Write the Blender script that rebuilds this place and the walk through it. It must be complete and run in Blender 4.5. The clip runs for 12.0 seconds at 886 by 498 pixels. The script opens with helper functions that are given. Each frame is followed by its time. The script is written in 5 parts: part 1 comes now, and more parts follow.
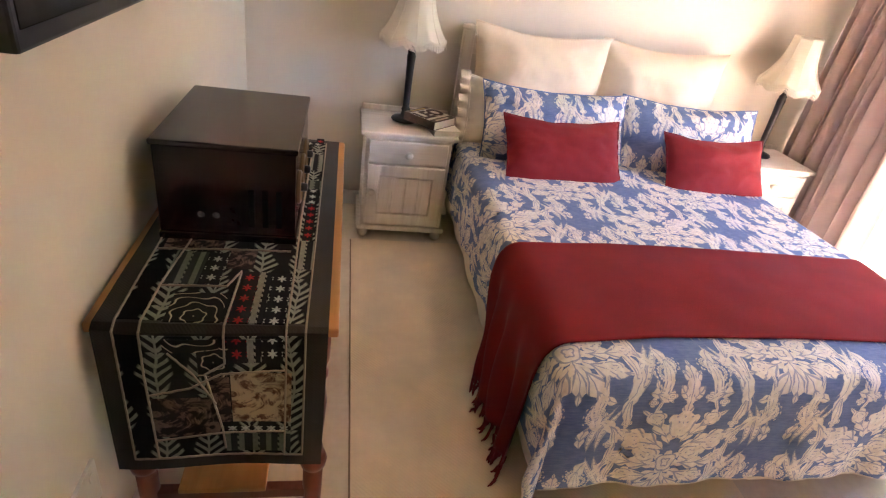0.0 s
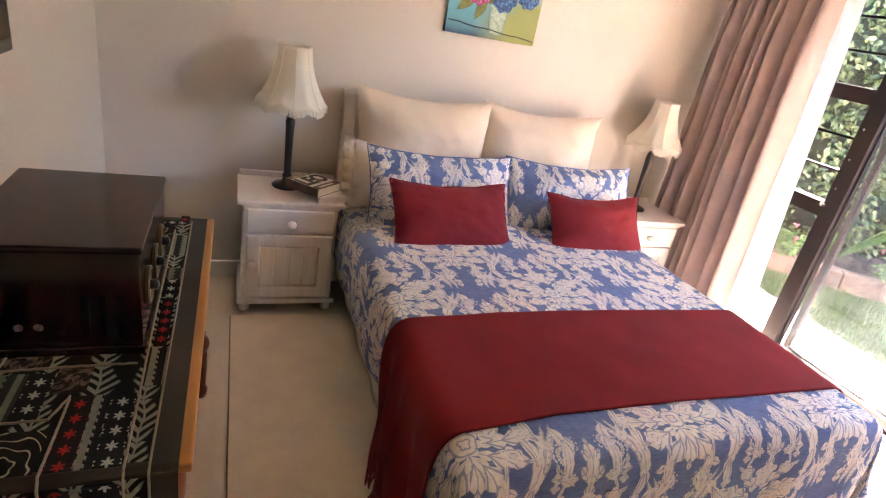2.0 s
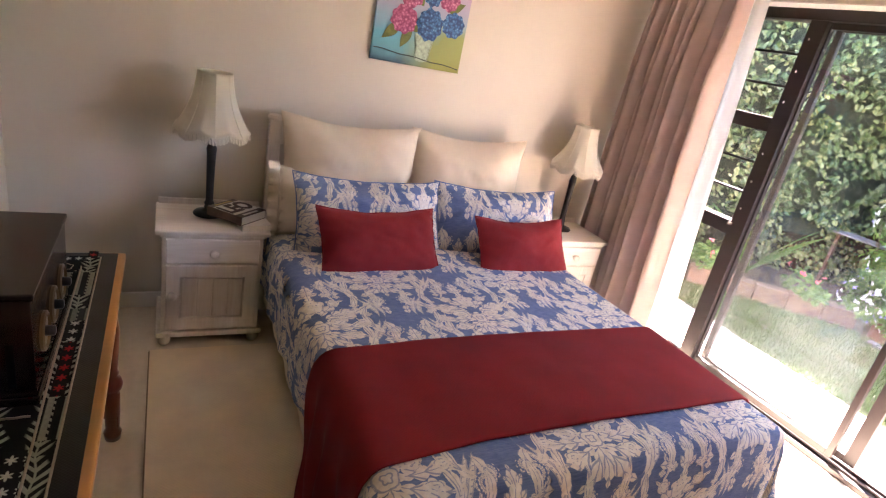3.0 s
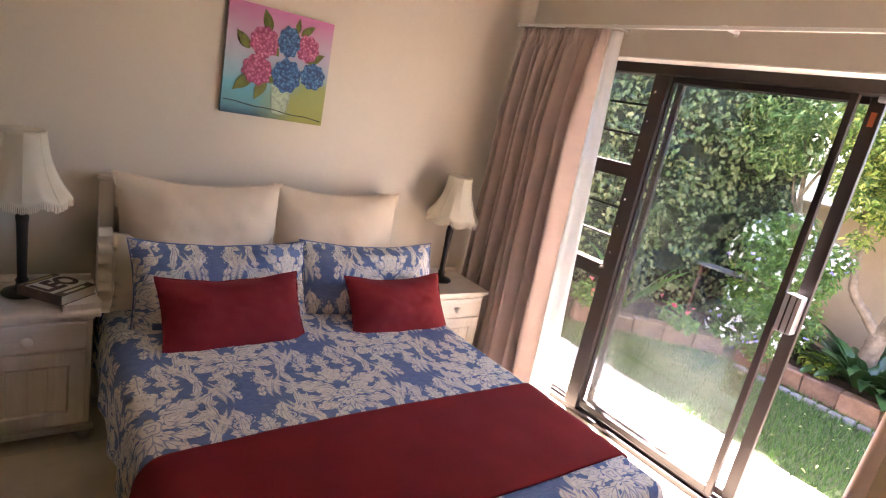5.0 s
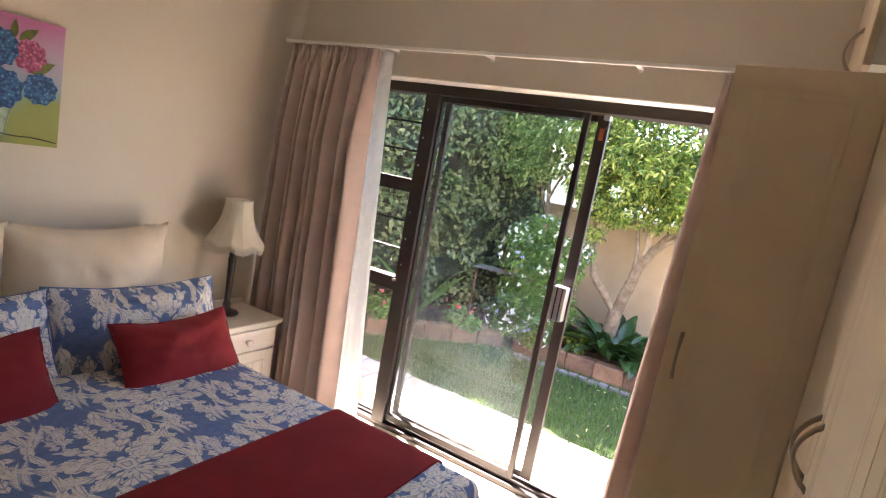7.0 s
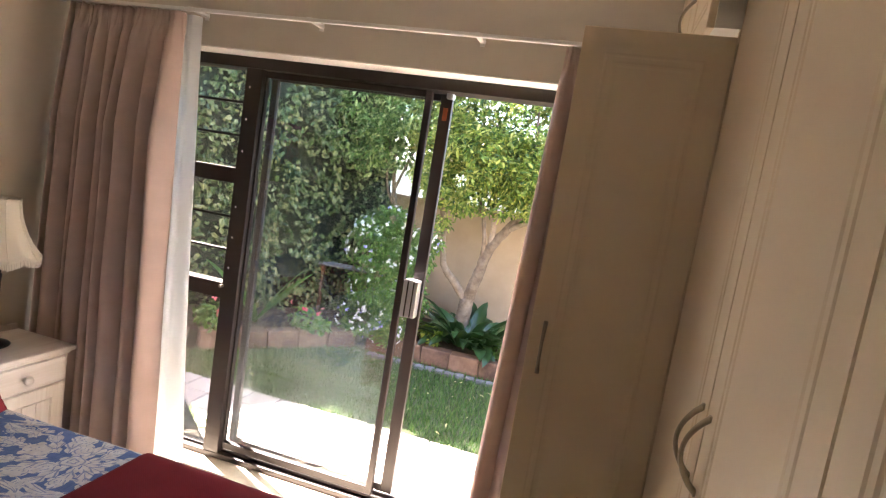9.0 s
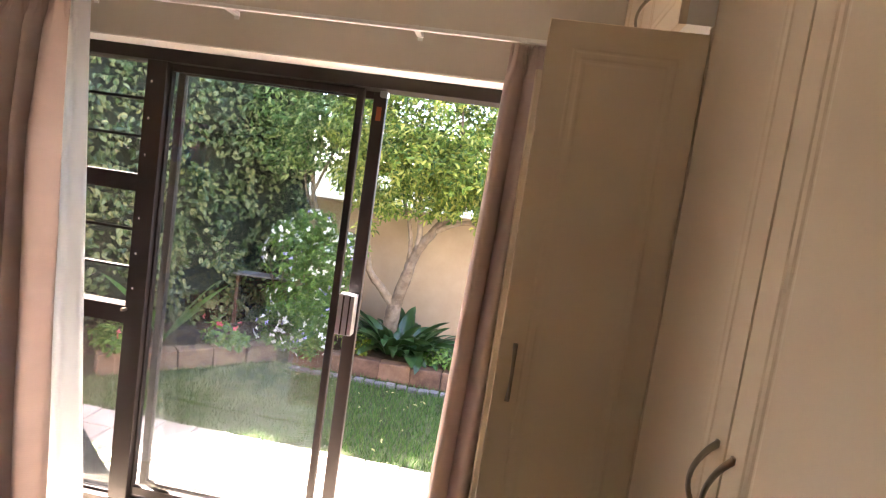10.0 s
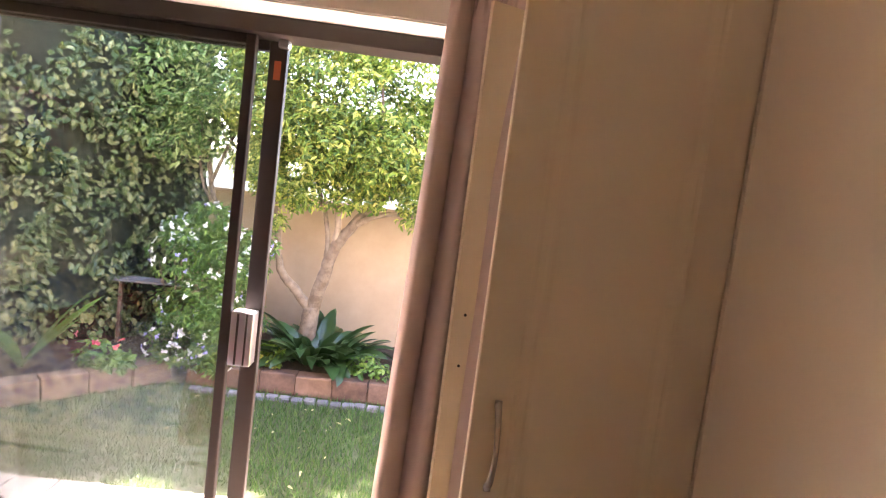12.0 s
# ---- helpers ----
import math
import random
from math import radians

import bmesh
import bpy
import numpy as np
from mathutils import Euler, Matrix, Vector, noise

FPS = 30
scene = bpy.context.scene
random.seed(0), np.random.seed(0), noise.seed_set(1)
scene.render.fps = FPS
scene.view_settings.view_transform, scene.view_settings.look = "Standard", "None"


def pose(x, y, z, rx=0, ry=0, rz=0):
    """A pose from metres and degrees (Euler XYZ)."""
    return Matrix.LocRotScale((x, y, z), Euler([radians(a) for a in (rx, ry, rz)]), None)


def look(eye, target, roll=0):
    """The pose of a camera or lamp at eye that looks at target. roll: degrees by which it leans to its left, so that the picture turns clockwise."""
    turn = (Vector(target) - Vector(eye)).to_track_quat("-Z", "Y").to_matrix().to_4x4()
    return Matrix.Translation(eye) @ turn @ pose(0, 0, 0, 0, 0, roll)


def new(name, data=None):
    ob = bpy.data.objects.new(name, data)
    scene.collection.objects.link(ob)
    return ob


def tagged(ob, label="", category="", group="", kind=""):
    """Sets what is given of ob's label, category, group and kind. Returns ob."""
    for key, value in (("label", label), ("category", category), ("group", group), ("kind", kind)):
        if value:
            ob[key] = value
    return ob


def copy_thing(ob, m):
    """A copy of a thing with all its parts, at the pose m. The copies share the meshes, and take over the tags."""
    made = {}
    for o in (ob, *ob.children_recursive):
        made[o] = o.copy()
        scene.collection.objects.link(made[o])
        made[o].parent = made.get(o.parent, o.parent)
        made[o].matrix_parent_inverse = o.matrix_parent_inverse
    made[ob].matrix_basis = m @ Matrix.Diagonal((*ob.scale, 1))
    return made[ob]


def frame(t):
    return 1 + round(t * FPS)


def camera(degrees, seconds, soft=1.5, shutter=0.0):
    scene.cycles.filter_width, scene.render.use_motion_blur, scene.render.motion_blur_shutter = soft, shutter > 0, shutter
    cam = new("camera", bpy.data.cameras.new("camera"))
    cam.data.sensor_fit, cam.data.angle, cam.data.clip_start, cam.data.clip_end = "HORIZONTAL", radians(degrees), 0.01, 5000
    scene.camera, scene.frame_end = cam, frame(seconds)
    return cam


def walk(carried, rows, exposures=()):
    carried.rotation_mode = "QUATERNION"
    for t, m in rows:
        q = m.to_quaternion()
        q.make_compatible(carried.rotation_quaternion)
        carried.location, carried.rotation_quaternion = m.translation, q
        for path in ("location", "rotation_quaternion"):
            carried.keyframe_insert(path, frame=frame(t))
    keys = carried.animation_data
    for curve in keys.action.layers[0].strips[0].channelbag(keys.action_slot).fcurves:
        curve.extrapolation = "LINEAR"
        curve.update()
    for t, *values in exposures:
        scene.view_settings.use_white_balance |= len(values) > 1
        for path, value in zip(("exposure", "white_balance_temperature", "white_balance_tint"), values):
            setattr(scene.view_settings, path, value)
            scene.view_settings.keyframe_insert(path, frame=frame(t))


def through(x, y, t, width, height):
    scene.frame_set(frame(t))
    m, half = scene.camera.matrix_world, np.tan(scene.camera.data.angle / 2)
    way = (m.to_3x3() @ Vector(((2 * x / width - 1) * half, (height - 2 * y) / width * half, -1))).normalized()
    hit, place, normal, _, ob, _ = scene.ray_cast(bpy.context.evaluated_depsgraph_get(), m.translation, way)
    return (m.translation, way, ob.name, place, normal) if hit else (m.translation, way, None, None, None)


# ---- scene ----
cam = camera(77.0, 12.0, soft=1.2)
PATH = [
    (0, (0.492, -3.058, 1.51), (0.876, -1.366, 0.514), 9.5),
    (0.5, (0.515, -3.044, 1.522), (0.974, -1.343, 0.575), 9.8),
    (1, (0.554, -3.003, 1.529), (1.1, -1.301, 0.632), 10.1),
    (1.5, (0.565, -2.955, 1.545), (1.2, -1.258, 0.697), 10.6),
    (2, (0.567, -2.929, 1.563), (1.281, -1.238, 0.767), 11.0),
    (2.5, (0.595, -2.935, 1.587), (1.4, -1.264, 0.839), 11.4),
    (3, (0.618, -2.944, 1.616), (1.521, -1.304, 0.913), 11.9),
    (5, (0.831, -2.852, 1.679), (2.032, -1.332, 1.18), 11.6),
    (5.5, (0.814, -2.798, 1.676), (2.198, -1.42, 1.247), 11.5),
    (6, (0.821, -2.788, 1.675), (2.348, -1.551, 1.305), 11.4),
    (6.5, (0.816, -2.78, 1.681), (2.448, -1.673, 1.349), 10.9),
    (7, (0.83, -2.77, 1.676), (2.546, -1.788, 1.377), 10.5),
    (9, (1.101, -2.685, 1.633), (3.026, -2.189, 1.408), 9.2),
    (9.5, (1.184, -2.636, 1.635), (3.135, -2.247, 1.427), 8.8),
    (10, (1.256, -2.537, 1.646), (3.237, -2.336, 1.461), 8.3),
    (10.5, (1.322, -2.494, 1.644), (3.315, -2.464, 1.486), 8.0),
    (11, (1.455, -2.463, 1.639), (3.449, -2.521, 1.484), 7.4),
    (11.5, (1.627, -2.457, 1.623), (3.619, -2.548, 1.472), 7.4),
    (12, (1.784, -2.457, 1.615), (3.774, -2.545, 1.437), 7.3),
]
EXPOSURES = [(0, 6.25, 6650, 27), (2.5, 5.6, 6650, 28), (5, 4.9, 6700, 26), (7, 4.45, 6550, 18), (9, 4.35, 6650, 18), (12, 4.75, 7050, 30)]
walk(cam, [(t, look(eye, target, roll)) for t, eye, target, roll in PATH], EXPOSURES)

# ---- world and sun ----
SUN_EL, SUN_X, SUN_Y = radians(62), 0.46, 0.89
world = bpy.data.worlds.new("sky")
scene.world = world
world.use_nodes = True
wt = world.node_tree
sky = wt.nodes.new("ShaderNodeTexSky")
sky.sky_type, sky.sun_disc, sky.sun_elevation = "NISHITA", False, SUN_EL
sky.sun_rotation = math.atan2(SUN_X, SUN_Y)
wt.links.new(sky.outputs[0], wt.nodes["Background"].inputs[0])
wt.nodes["Background"].inputs[1].default_value = 0.1
sun = new("sun", bpy.data.lights.new("sun", "SUN"))
sun.data.energy, sun.data.angle, sun.data.color = 5.0, radians(0.55), (1.0, 0.95, 0.87)
d = math.cos(SUN_EL) / math.hypot(SUN_X, SUN_Y)
sun.matrix_world = look((8, 4, 12), (8 - SUN_X * d, 4 - SUN_Y * d, 12 - math.sin(SUN_EL)))


# ---- materials ----
class S:
    """A value inside a node tree, with arithmetic."""

    def __init__(self, tree, socket):
        self.t, self.s = tree, socket

    def op(self, kind, *others):
        n = self.t.nodes.new("ShaderNodeMath")
        n.operation = kind
        for i, o in enumerate((self, *others)):
            if isinstance(o, S):
                self.t.links.new(o.s, n.inputs[i])
            else:
                n.inputs[i].default_value = o
        return S(self.t, n.outputs[0])

    def __add__(self, o): return self.op("ADD", o)
    def __sub__(self, o): return self.op("SUBTRACT", o)
    def __mul__(self, o): return self.op("MULTIPLY", o)
    def __truediv__(self, o): return self.op("DIVIDE", o)
    def __rsub__(self, o): return self * -1.0 + o
    def abs(self): return self.op("ABSOLUTE")
    def sin(self): return self.op("SINE")
    def cos(self): return self.op("COSINE")
    def wrap(self, a, b): return self.op("WRAP", b, a)
    def max(self, o): return self.op("MAXIMUM", o)
    def min(self, o): return self.op("MINIMUM", o)
    def atan2(self, o): return self.op("ARCTAN2", o)
    def hypot(self, o): return (self * self + o * o).op("SQRT")

    def step(self, o, soft):
        """1 where the value is below o, with a soft edge."""
        n = self.t.nodes.new("ShaderNodeMapRange")
        d = self - o
        self.t.links.new(d.s, n.inputs[0])
        n.inputs[1].default_value, n.inputs[2].default_value = -soft - 1e-5, soft + 1e-5
        n.inputs[3].default_value, n.inputs[4].default_value = 1.0, 0.0
        return S(self.t, n.outputs[0])


class Mat:
    def __init__(self, name, colour=(0.8, 0.8, 0.8), rough=0.6, metal=0.0, spec=0.5):
        self.m = bpy.data.materials.new(name)
        self.m.use_nodes = True
        self.t = self.m.node_tree
        self.b = self.t.nodes["Principled BSDF"]
        self.out = self.t.nodes["Material Output"]
        self.set("Base Color", (*colour, 1))
        self.set("Roughness", rough), self.set("Metallic", metal), self.set("Specular IOR Level", spec)

    def set(self, key, v):
        if isinstance(v, S):
            self.t.links.new(v.s, self.b.inputs[key])
        else:
            self.b.inputs[key].default_value = v
        return self

    def node(self, kind, **inputs):
        n = self.t.nodes.new("ShaderNode" + kind)
        for k, v in inputs.items():
            k = k.replace("_", " ")
            if isinstance(v, S):
                self.t.links.new(v.s, n.inputs[k])
            else:
                n.inputs[k].default_value = v
        return n

    def uv(self):
        n = self.t.nodes.new("ShaderNodeUVMap")
        return S(self.t, n.outputs[0])

    def obj(self):
        return S(self.t, self.t.nodes.new("ShaderNodeTexCoord").outputs["Object"])

    def pos(self):
        return S(self.t, self.t.nodes.new("ShaderNodeNewGeometry").outputs["Position"])

    def xyz(self, v):
        n = self.t.nodes.new("ShaderNodeSeparateXYZ")
        self.t.links.new(v.s, n.inputs[0])
        return [S(self.t, o) for o in n.outputs]

    def join(self, x, y, z=0.0):
        n = self.t.nodes.new("ShaderNodeCombineXYZ")
        for i, v in enumerate((x, y, z)):
            if isinstance(v, S):
                self.t.links.new(v.s, n.inputs[i])
            else:
                n.inputs[i].default_value = v
        return S(self.t, n.outputs[0])

    def scaled(self, v, sx, sy, sz):
        n = self.t.nodes.new("ShaderNodeVectorMath")
        n.operation = "MULTIPLY"
        self.t.links.new(v.s, n.inputs[0])
        n.inputs[1].default_value = (sx, sy, sz)
        return S(self.t, n.outputs[0])

    def noise(self, v, scale, detail=4.0, rough=0.55, distortion=0.0):
        n = self.node("TexNoise", Vector=v, Scale=scale, Detail=detail, Roughness=rough, Distortion=distortion)
        return S(self.t, n.outputs["Fac"])

    def voronoi(self, v, scale, feature="F1", what="Distance"):
        n = self.t.nodes.new("ShaderNodeTexVoronoi")
        n.feature = feature
        self.t.links.new(v.s, n.inputs["Vector"])
        n.inputs["Scale"].default_value = scale
        return S(self.t, n.outputs[what])

    def ramp(self, fac, *stops):
        n = self.t.nodes.new("ShaderNodeValToRGB")
        self.t.links.new(fac.s, n.inputs[0])
        e = n.color_ramp.elements
        while len(e) < len(stops):
            e.new(0.5)
        for el, (p, c) in zip(e, stops):
            el.position, el.color = p, (*c, 1)
        return S(self.t, n.outputs[0])

    def mix(self, fac, a, b):
        n = self.t.nodes.new("ShaderNodeMix")
        n.data_type = "RGBA"
        for i, v in ((0, fac), (6, a), (7, b)):
            if isinstance(v, S):
                self.t.links.new(v.s, n.inputs[i])
            else:
                n.inputs[i].default_value = v if i == 0 else (*v, 1)
        return S(self.t, n.outputs[2])

    def bump(self, height, strength=0.3, distance=0.002):
        n = self.node("Bump", Strength=strength, Distance=distance, Height=height)
        self.t.links.new(n.outputs[0], self.b.inputs["Normal"])
        return self

    def island(self):
        return S(self.t, self.t.nodes.new("ShaderNodeNewGeometry").outputs["Random Per Island"])

    def random(self):
        return S(self.t, self.t.nodes.new("ShaderNodeObjectInfo").outputs["Random"])


def shade(c, k):
    return tuple(min(1, v * k) for v in c)


def paint(name, c, rough=0.6, vary=0.06, scale=3.0, bump=0.1, grain=220):
    m = Mat(name, c, rough)
    p = m.pos()
    n = m.noise(p, scale, 5)
    m.set("Base Color", m.ramp(n, (0.25, shade(c, 1 - vary)), (0.75, shade(c, 1 + vary))))
    m.bump(m.noise(p, grain, 3), bump, 0.001)
    return m.m


def wood(name, c1, c2, axis=1, rough=0.4, scale=14.0, bump=0.15, spec=0.5):
    m = Mat(name, c1, rough, spec=spec)
    k = [scale, scale, scale]
    k[axis] = scale * 0.08
    v = m.scaled(m.obj(), *k)
    n = m.noise(v, 1.0, 6, 0.6, 1.2)
    n2 = m.noise(v, 7.0, 3)
    f = n * 0.75 + n2 * 0.25
    m.set("Base Color", m.ramp(f, (0.3, c1), (0.7, c2)))
    m.set("Roughness", n2 * 0.15 + (rough - 0.07))
    m.bump(f, bump, 0.001)
    return m.m


def fabric(name, c, rough=0.9, weave=900, vary=0.12, bump=0.25, sheen=0.15, use_uv=True, through=0.0):
    m = Mat(name, c, rough, spec=0.2)
    v = m.uv() if use_uv else m.pos()
    x, y, z = m.xyz(v)
    w = (x * weave).sin() * (y * weave).sin()
    n = m.noise(v, 6, 5)
    m.set("Base Color", m.ramp(n, (0.25, shade(c, 1 - vary)), (0.75, shade(c, 1 + vary))))
    m.set("Sheen Weight", sheen)
    m.bump(w * 0.5 + m.noise(v, 160, 3), bump, 0.0008)
    if through:
        tr = m.node("BsdfTranslucent", Color=(*shade(c, 1.15), 1))
        mixn = m.t.nodes.new("ShaderNodeMixShader")
        mixn.inputs[0].default_value = through
        m.t.links.new(m.b.outputs[0], mixn.inputs[1]), m.t.links.new(tr.outputs[0], mixn.inputs[2])
        m.t.links.new(mixn.outputs[0], m.out.inputs[0])
    return m.m


def leafy(name, a, b, c, gloss=0.45, through=0.35):
    m = Mat(name, a, gloss)
    col = m.ramp(m.island(), (0.0, a), (0.55, b), (1.0, c))
    m.set("Base Color", col)
    tr = m.node("BsdfTranslucent", Color=col)
    mixn = m.t.nodes.new("ShaderNodeMixShader")
    mixn.inputs[0].default_value = through
    m.t.links.new(m.b.outputs[0], mixn.inputs[1])
    m.t.links.new(tr.outputs[0], mixn.inputs[2])
    m.t.links.new(mixn.outputs[0], m.out.inputs[0])
    return m.m


def damask_material():
    """Blue linen-look print with cream bouquets, curling vines and rosettes in a half-drop repeat."""
    m = Mat("blue_cream_damask_print", (0.2, 0.3, 0.6), 0.85, spec=0.2)
    u, v, _ = m.xyz(m.uv())
    w1 = m.noise(m.uv(), 7, 2) - 0.5
    w2 = m.noise(m.scaled(m.uv(), 1.0, -1.0, 1.0), 7, 2) - 0.5
    fine = m.noise(m.uv(), 55, 2) - 0.5
    u, v = u + w1 * 0.02 + fine * 0.006, v + w2 * 0.02 - fine * 0.006
    W, H = 0.67, 0.74

    def leaf(s, b, x0, y0, deg, L, w, curve=0.0, teeth=0.0):
        c, n = math.cos(radians(deg)), math.sin(radians(deg))
        da, db = s - x0, b - y0
        al = da * c + db * n
        ac = db * c - da * n - al * al * curve
        prof = al * (L - al) * (4 * w / (L * L))
        if teeth:
            prof = prof * (((al * teeth).sin()).abs() * 0.55 + 0.5)
        ribs = ((al * (teeth or 190.0) * 2.0 - ac.abs() * 260.0).sin()).step(-0.72, 0.2)
        return ac.abs().step(prof, 0.0012) * (ac.abs().step(0.0014, 0.0008).max(ribs) * -0.7 + 1.0)

    def rosette(s, b, x0, y0, r0, n):
        da, db = s - x0, b - y0
        r, th = da.hypot(db), da.atan2(db)
        f = r.step((th * n).cos().abs() * (r0 * 0.35) + r0 * 0.72, 0.0012)
        return f * (((r * (22.0 / r0 * 0.7) + (th * n).cos() * 1.2).sin()).step(-0.6, 0.25) * -0.65 + 1.0)

    def scroll(s, b, x0, y0, r0, turn, th0):
        """A curling acanthus volute with a toothed outer edge."""
        da, db = s - x0, b - y0
        r, th = da.hypot(db), (da.atan2(db) * turn + th0).wrap(0.0, 2 * math.pi)
        p = r0 * 0.52
        d = (r - th * (p / (2 * math.pi))).wrap(-p / 2, p / 2)
        edge = (th * 8.0).sin().abs() * (r0 * 0.1) + r0 * 0.09
        rim = r.step((th * 4.5).sin().abs() * (r0 * 0.3) + r0 * 0.82, 0.0012)
        vein = (d.abs().step(0.0013, 0.0007)).max((th * 16.0).sin().step(-0.8, 0.2)) * -0.6 + 1.0
        return d.abs().step(edge, 0.0012) * rim * vein

    cream = None
    for k in (0, 1):
        a = (u + k * W / 2).wrap(-W / 2, W / 2)
        b = (v + k * H / 2).wrap(-H / 2, H / 2)
        s = a.abs()
        line = (b * (2 * math.pi / H)).cos() * 0.085 + 0.155
        off = s - line
        s, b = s * 0.92, b * 0.92
        for x0, y0, deg, L, w, curve, teeth in ((0.0, 0.12, 90, 0.12, 0.02, 0, 90.0), (0.0, 0.14, 46, 0.05, 0.012, 0, 0), (0.0, 0.175, 46, 0.04, 0.01, 0, 0),
                                                (0.0, 0.02, 90, 0.12, 0.036, 0, 70.0), (0.015, 0.0, 64, 0.15, 0.022, -2.0, 75.0), (0.025, -0.02, 40, 0.16, 0.025, -1.8, 75.0), (0.025, -0.05, 16, 0.17, 0.025, 1.8, 75.0),
                                                (0.02, -0.075, -8, 0.16, 0.025, 1.8, 75.0), (0.015, -0.1, -32, 0.14, 0.024, 2.0, 75.0), (0.005, -0.11, -60, 0.12, 0.022, 1.6, 75.0), (0.0, -0.1, -90, 0.11, 0.022, 0, 75.0)):
            cream = leaf(s, b, x0, y0, deg, L, w, curve, teeth) if cream is None else cream.max(leaf(s, b, x0, y0, deg, L, w, curve, teeth))
        for x0, y0, r0, n in ((0.0, 0.065, 0.05, 3.5), (0.115, 0.01, 0.034, 2.5), (0.15, -0.06, 0.028, 2.5), (0.066, -0.04, 0.036, 2.5), (0.1, -0.125, 0.028, 2.5), (0.0, -0.07, 0.042, 3.5),
                              (0.078, 0.092, 0.024, 2.5), (0.055, 0.155, 0.014, 2.0), (0.1, 0.138, 0.013, 2.0), (0.152, 0.07, 0.016, 2.0), (0.185, 0.0, 0.015, 2.0)):
            cream = cream.max(rosette(s, b, x0, y0, r0, n))
        # leafy scrolls along the ogee between the bouquets
        s, b = s / 0.92, b / 0.92
        width = (b * 17.0 + 0.6).sin().abs() * 0.014 - 0.002
        beads = ((b * 230.0).sin().abs()).step(0.35, 0.15) * (off + 0.002).abs().step(0.0035, 0.001)
        cream = cream.max(off.abs().step(width, 0.0012) * ((off.abs() - width * 0.72).abs().step(0.0014, 0.0007).max(beads) * -0.7 + 1.0))
        for x0, y0, deg, L, w, curve, teeth in ((0.245, 0.05, 50, 0.15, 0.028, 6.0, 54.0), (0.19, 0.15, 132, 0.15, 0.028, -6.0, 54.0), (0.1, 0.235, 30, 0.14, 0.027, 6.5, 54.0),
                                                (0.245, -0.06, -50, 0.15, 0.028, -6.0, 54.0), (0.18, -0.16, -132, 0.14, 0.027, 6.5, 54.0), (0.085, -0.275, -20, 0.14, 0.027, -6.5, 54.0),
                                                (0.29, -0.01, 80, 0.08, 0.018, 4.0, 90.0), (0.215, 0.15, 15, 0.075, 0.016, 5.0, 90.0), (0.205, -0.19, 0, 0.08, 0.017, -5.0, 90.0)):
            cream = cream.max(leaf(s, b, x0, y0, deg, L, w, curve, teeth))
        for x0, y0, r0, turn, th0 in ((0.275, 0.115, 0.03, 1, 0.0), (0.085, 0.215, 0.032, -1, 1.2), (0.275, -0.125, 0.03, -1, 2.6), (0.065, -0.265, 0.034, 1, 4.0)):
            cream = cream.max(scroll(s, b, x0, y0, r0, turn, th0))
    wear = m.noise(m.uv(), 130, 4) * 0.3 + 0.76
    cream = (cream * wear).min(1.0)
    slub = m.noise(m.scaled(m.uv(), 25, 320, 1), 1.0, 3) * 0.6 + m.noise(m.uv(), 30, 4) * 0.4
    blue = m.ramp(slub, (0.3, (0.09, 0.14, 0.295)), (0.7, (0.2, 0.26, 0.44)))
    crm = m.ramp(m.noise(m.uv(), 40, 3), (0.3, (0.68, 0.62, 0.53)), (0.7, (0.87, 0.82, 0.73)))
    m.set("Base Color", m.mix(cream, blue, crm))
    m.bump(m.noise(m.uv(), 300, 3), 0.25, 0.0008)
    return m.m


def embroidery(name, ground, thread, kind):
    """Dark cloth with stitched motifs: fern leaves, stripes or roses."""
    m = Mat(name, ground, 0.92, spec=0.15)
    u, v, _ = m.xyz(m.uv())
    if kind == "fern":
        a = (u + m.noise(m.uv(), 7, 1) * 0.05).wrap(-0.045, 0.045)
        b = v.wrap(-0.06, 0.06)
        stem = a.abs().step(0.0022, 0.0008)
        barb = (((b - a.abs() * 1.1) * 240.0).sin()).step(-0.1, 0.25) * a.abs().step(0.033 - b.abs() * 0.3, 0.003)
        f = stem.max(barb)
    elif kind == "stripe":
        f = ((u * 210.0).sin()).step(-0.35, 0.15) * 0.9
        f = f.max((((u * 70.0).sin()).abs()).step(0.16, 0.05) * ((v * 330.0 + (u * 300.0).sin()).sin().step(0.0, 0.2)))
    elif kind == "rose":
        r, th = u.hypot(v), u.atan2(v)
        f = (((r * 140.0) * ((th * 6.0 + r * 90.0).cos() * 0.09 + 1.0)).sin()).abs().step(0.2, 0.1)
    elif kind == "motif":
        a, b = u.wrap(-0.014, 0.014), v.wrap(-0.02, 0.02)
        r, th = a.hypot(b * 0.8), a.atan2(b)
        f = r.step((th * 6.0).cos() * 0.003 + 0.0075, 0.001)
    else:
        f = m.noise(m.uv(), 22, 3, 0.6, 1.5).step(0.46, 0.05)
    g = m.noise(m.uv(), 90, 3)
    f = f * (g * 0.7 + 0.55)
    m.set("Base Color", m.mix(f, ground, thread))
    m.bump(f + g * 0.4, 0.5, 0.0015)
    return m.m


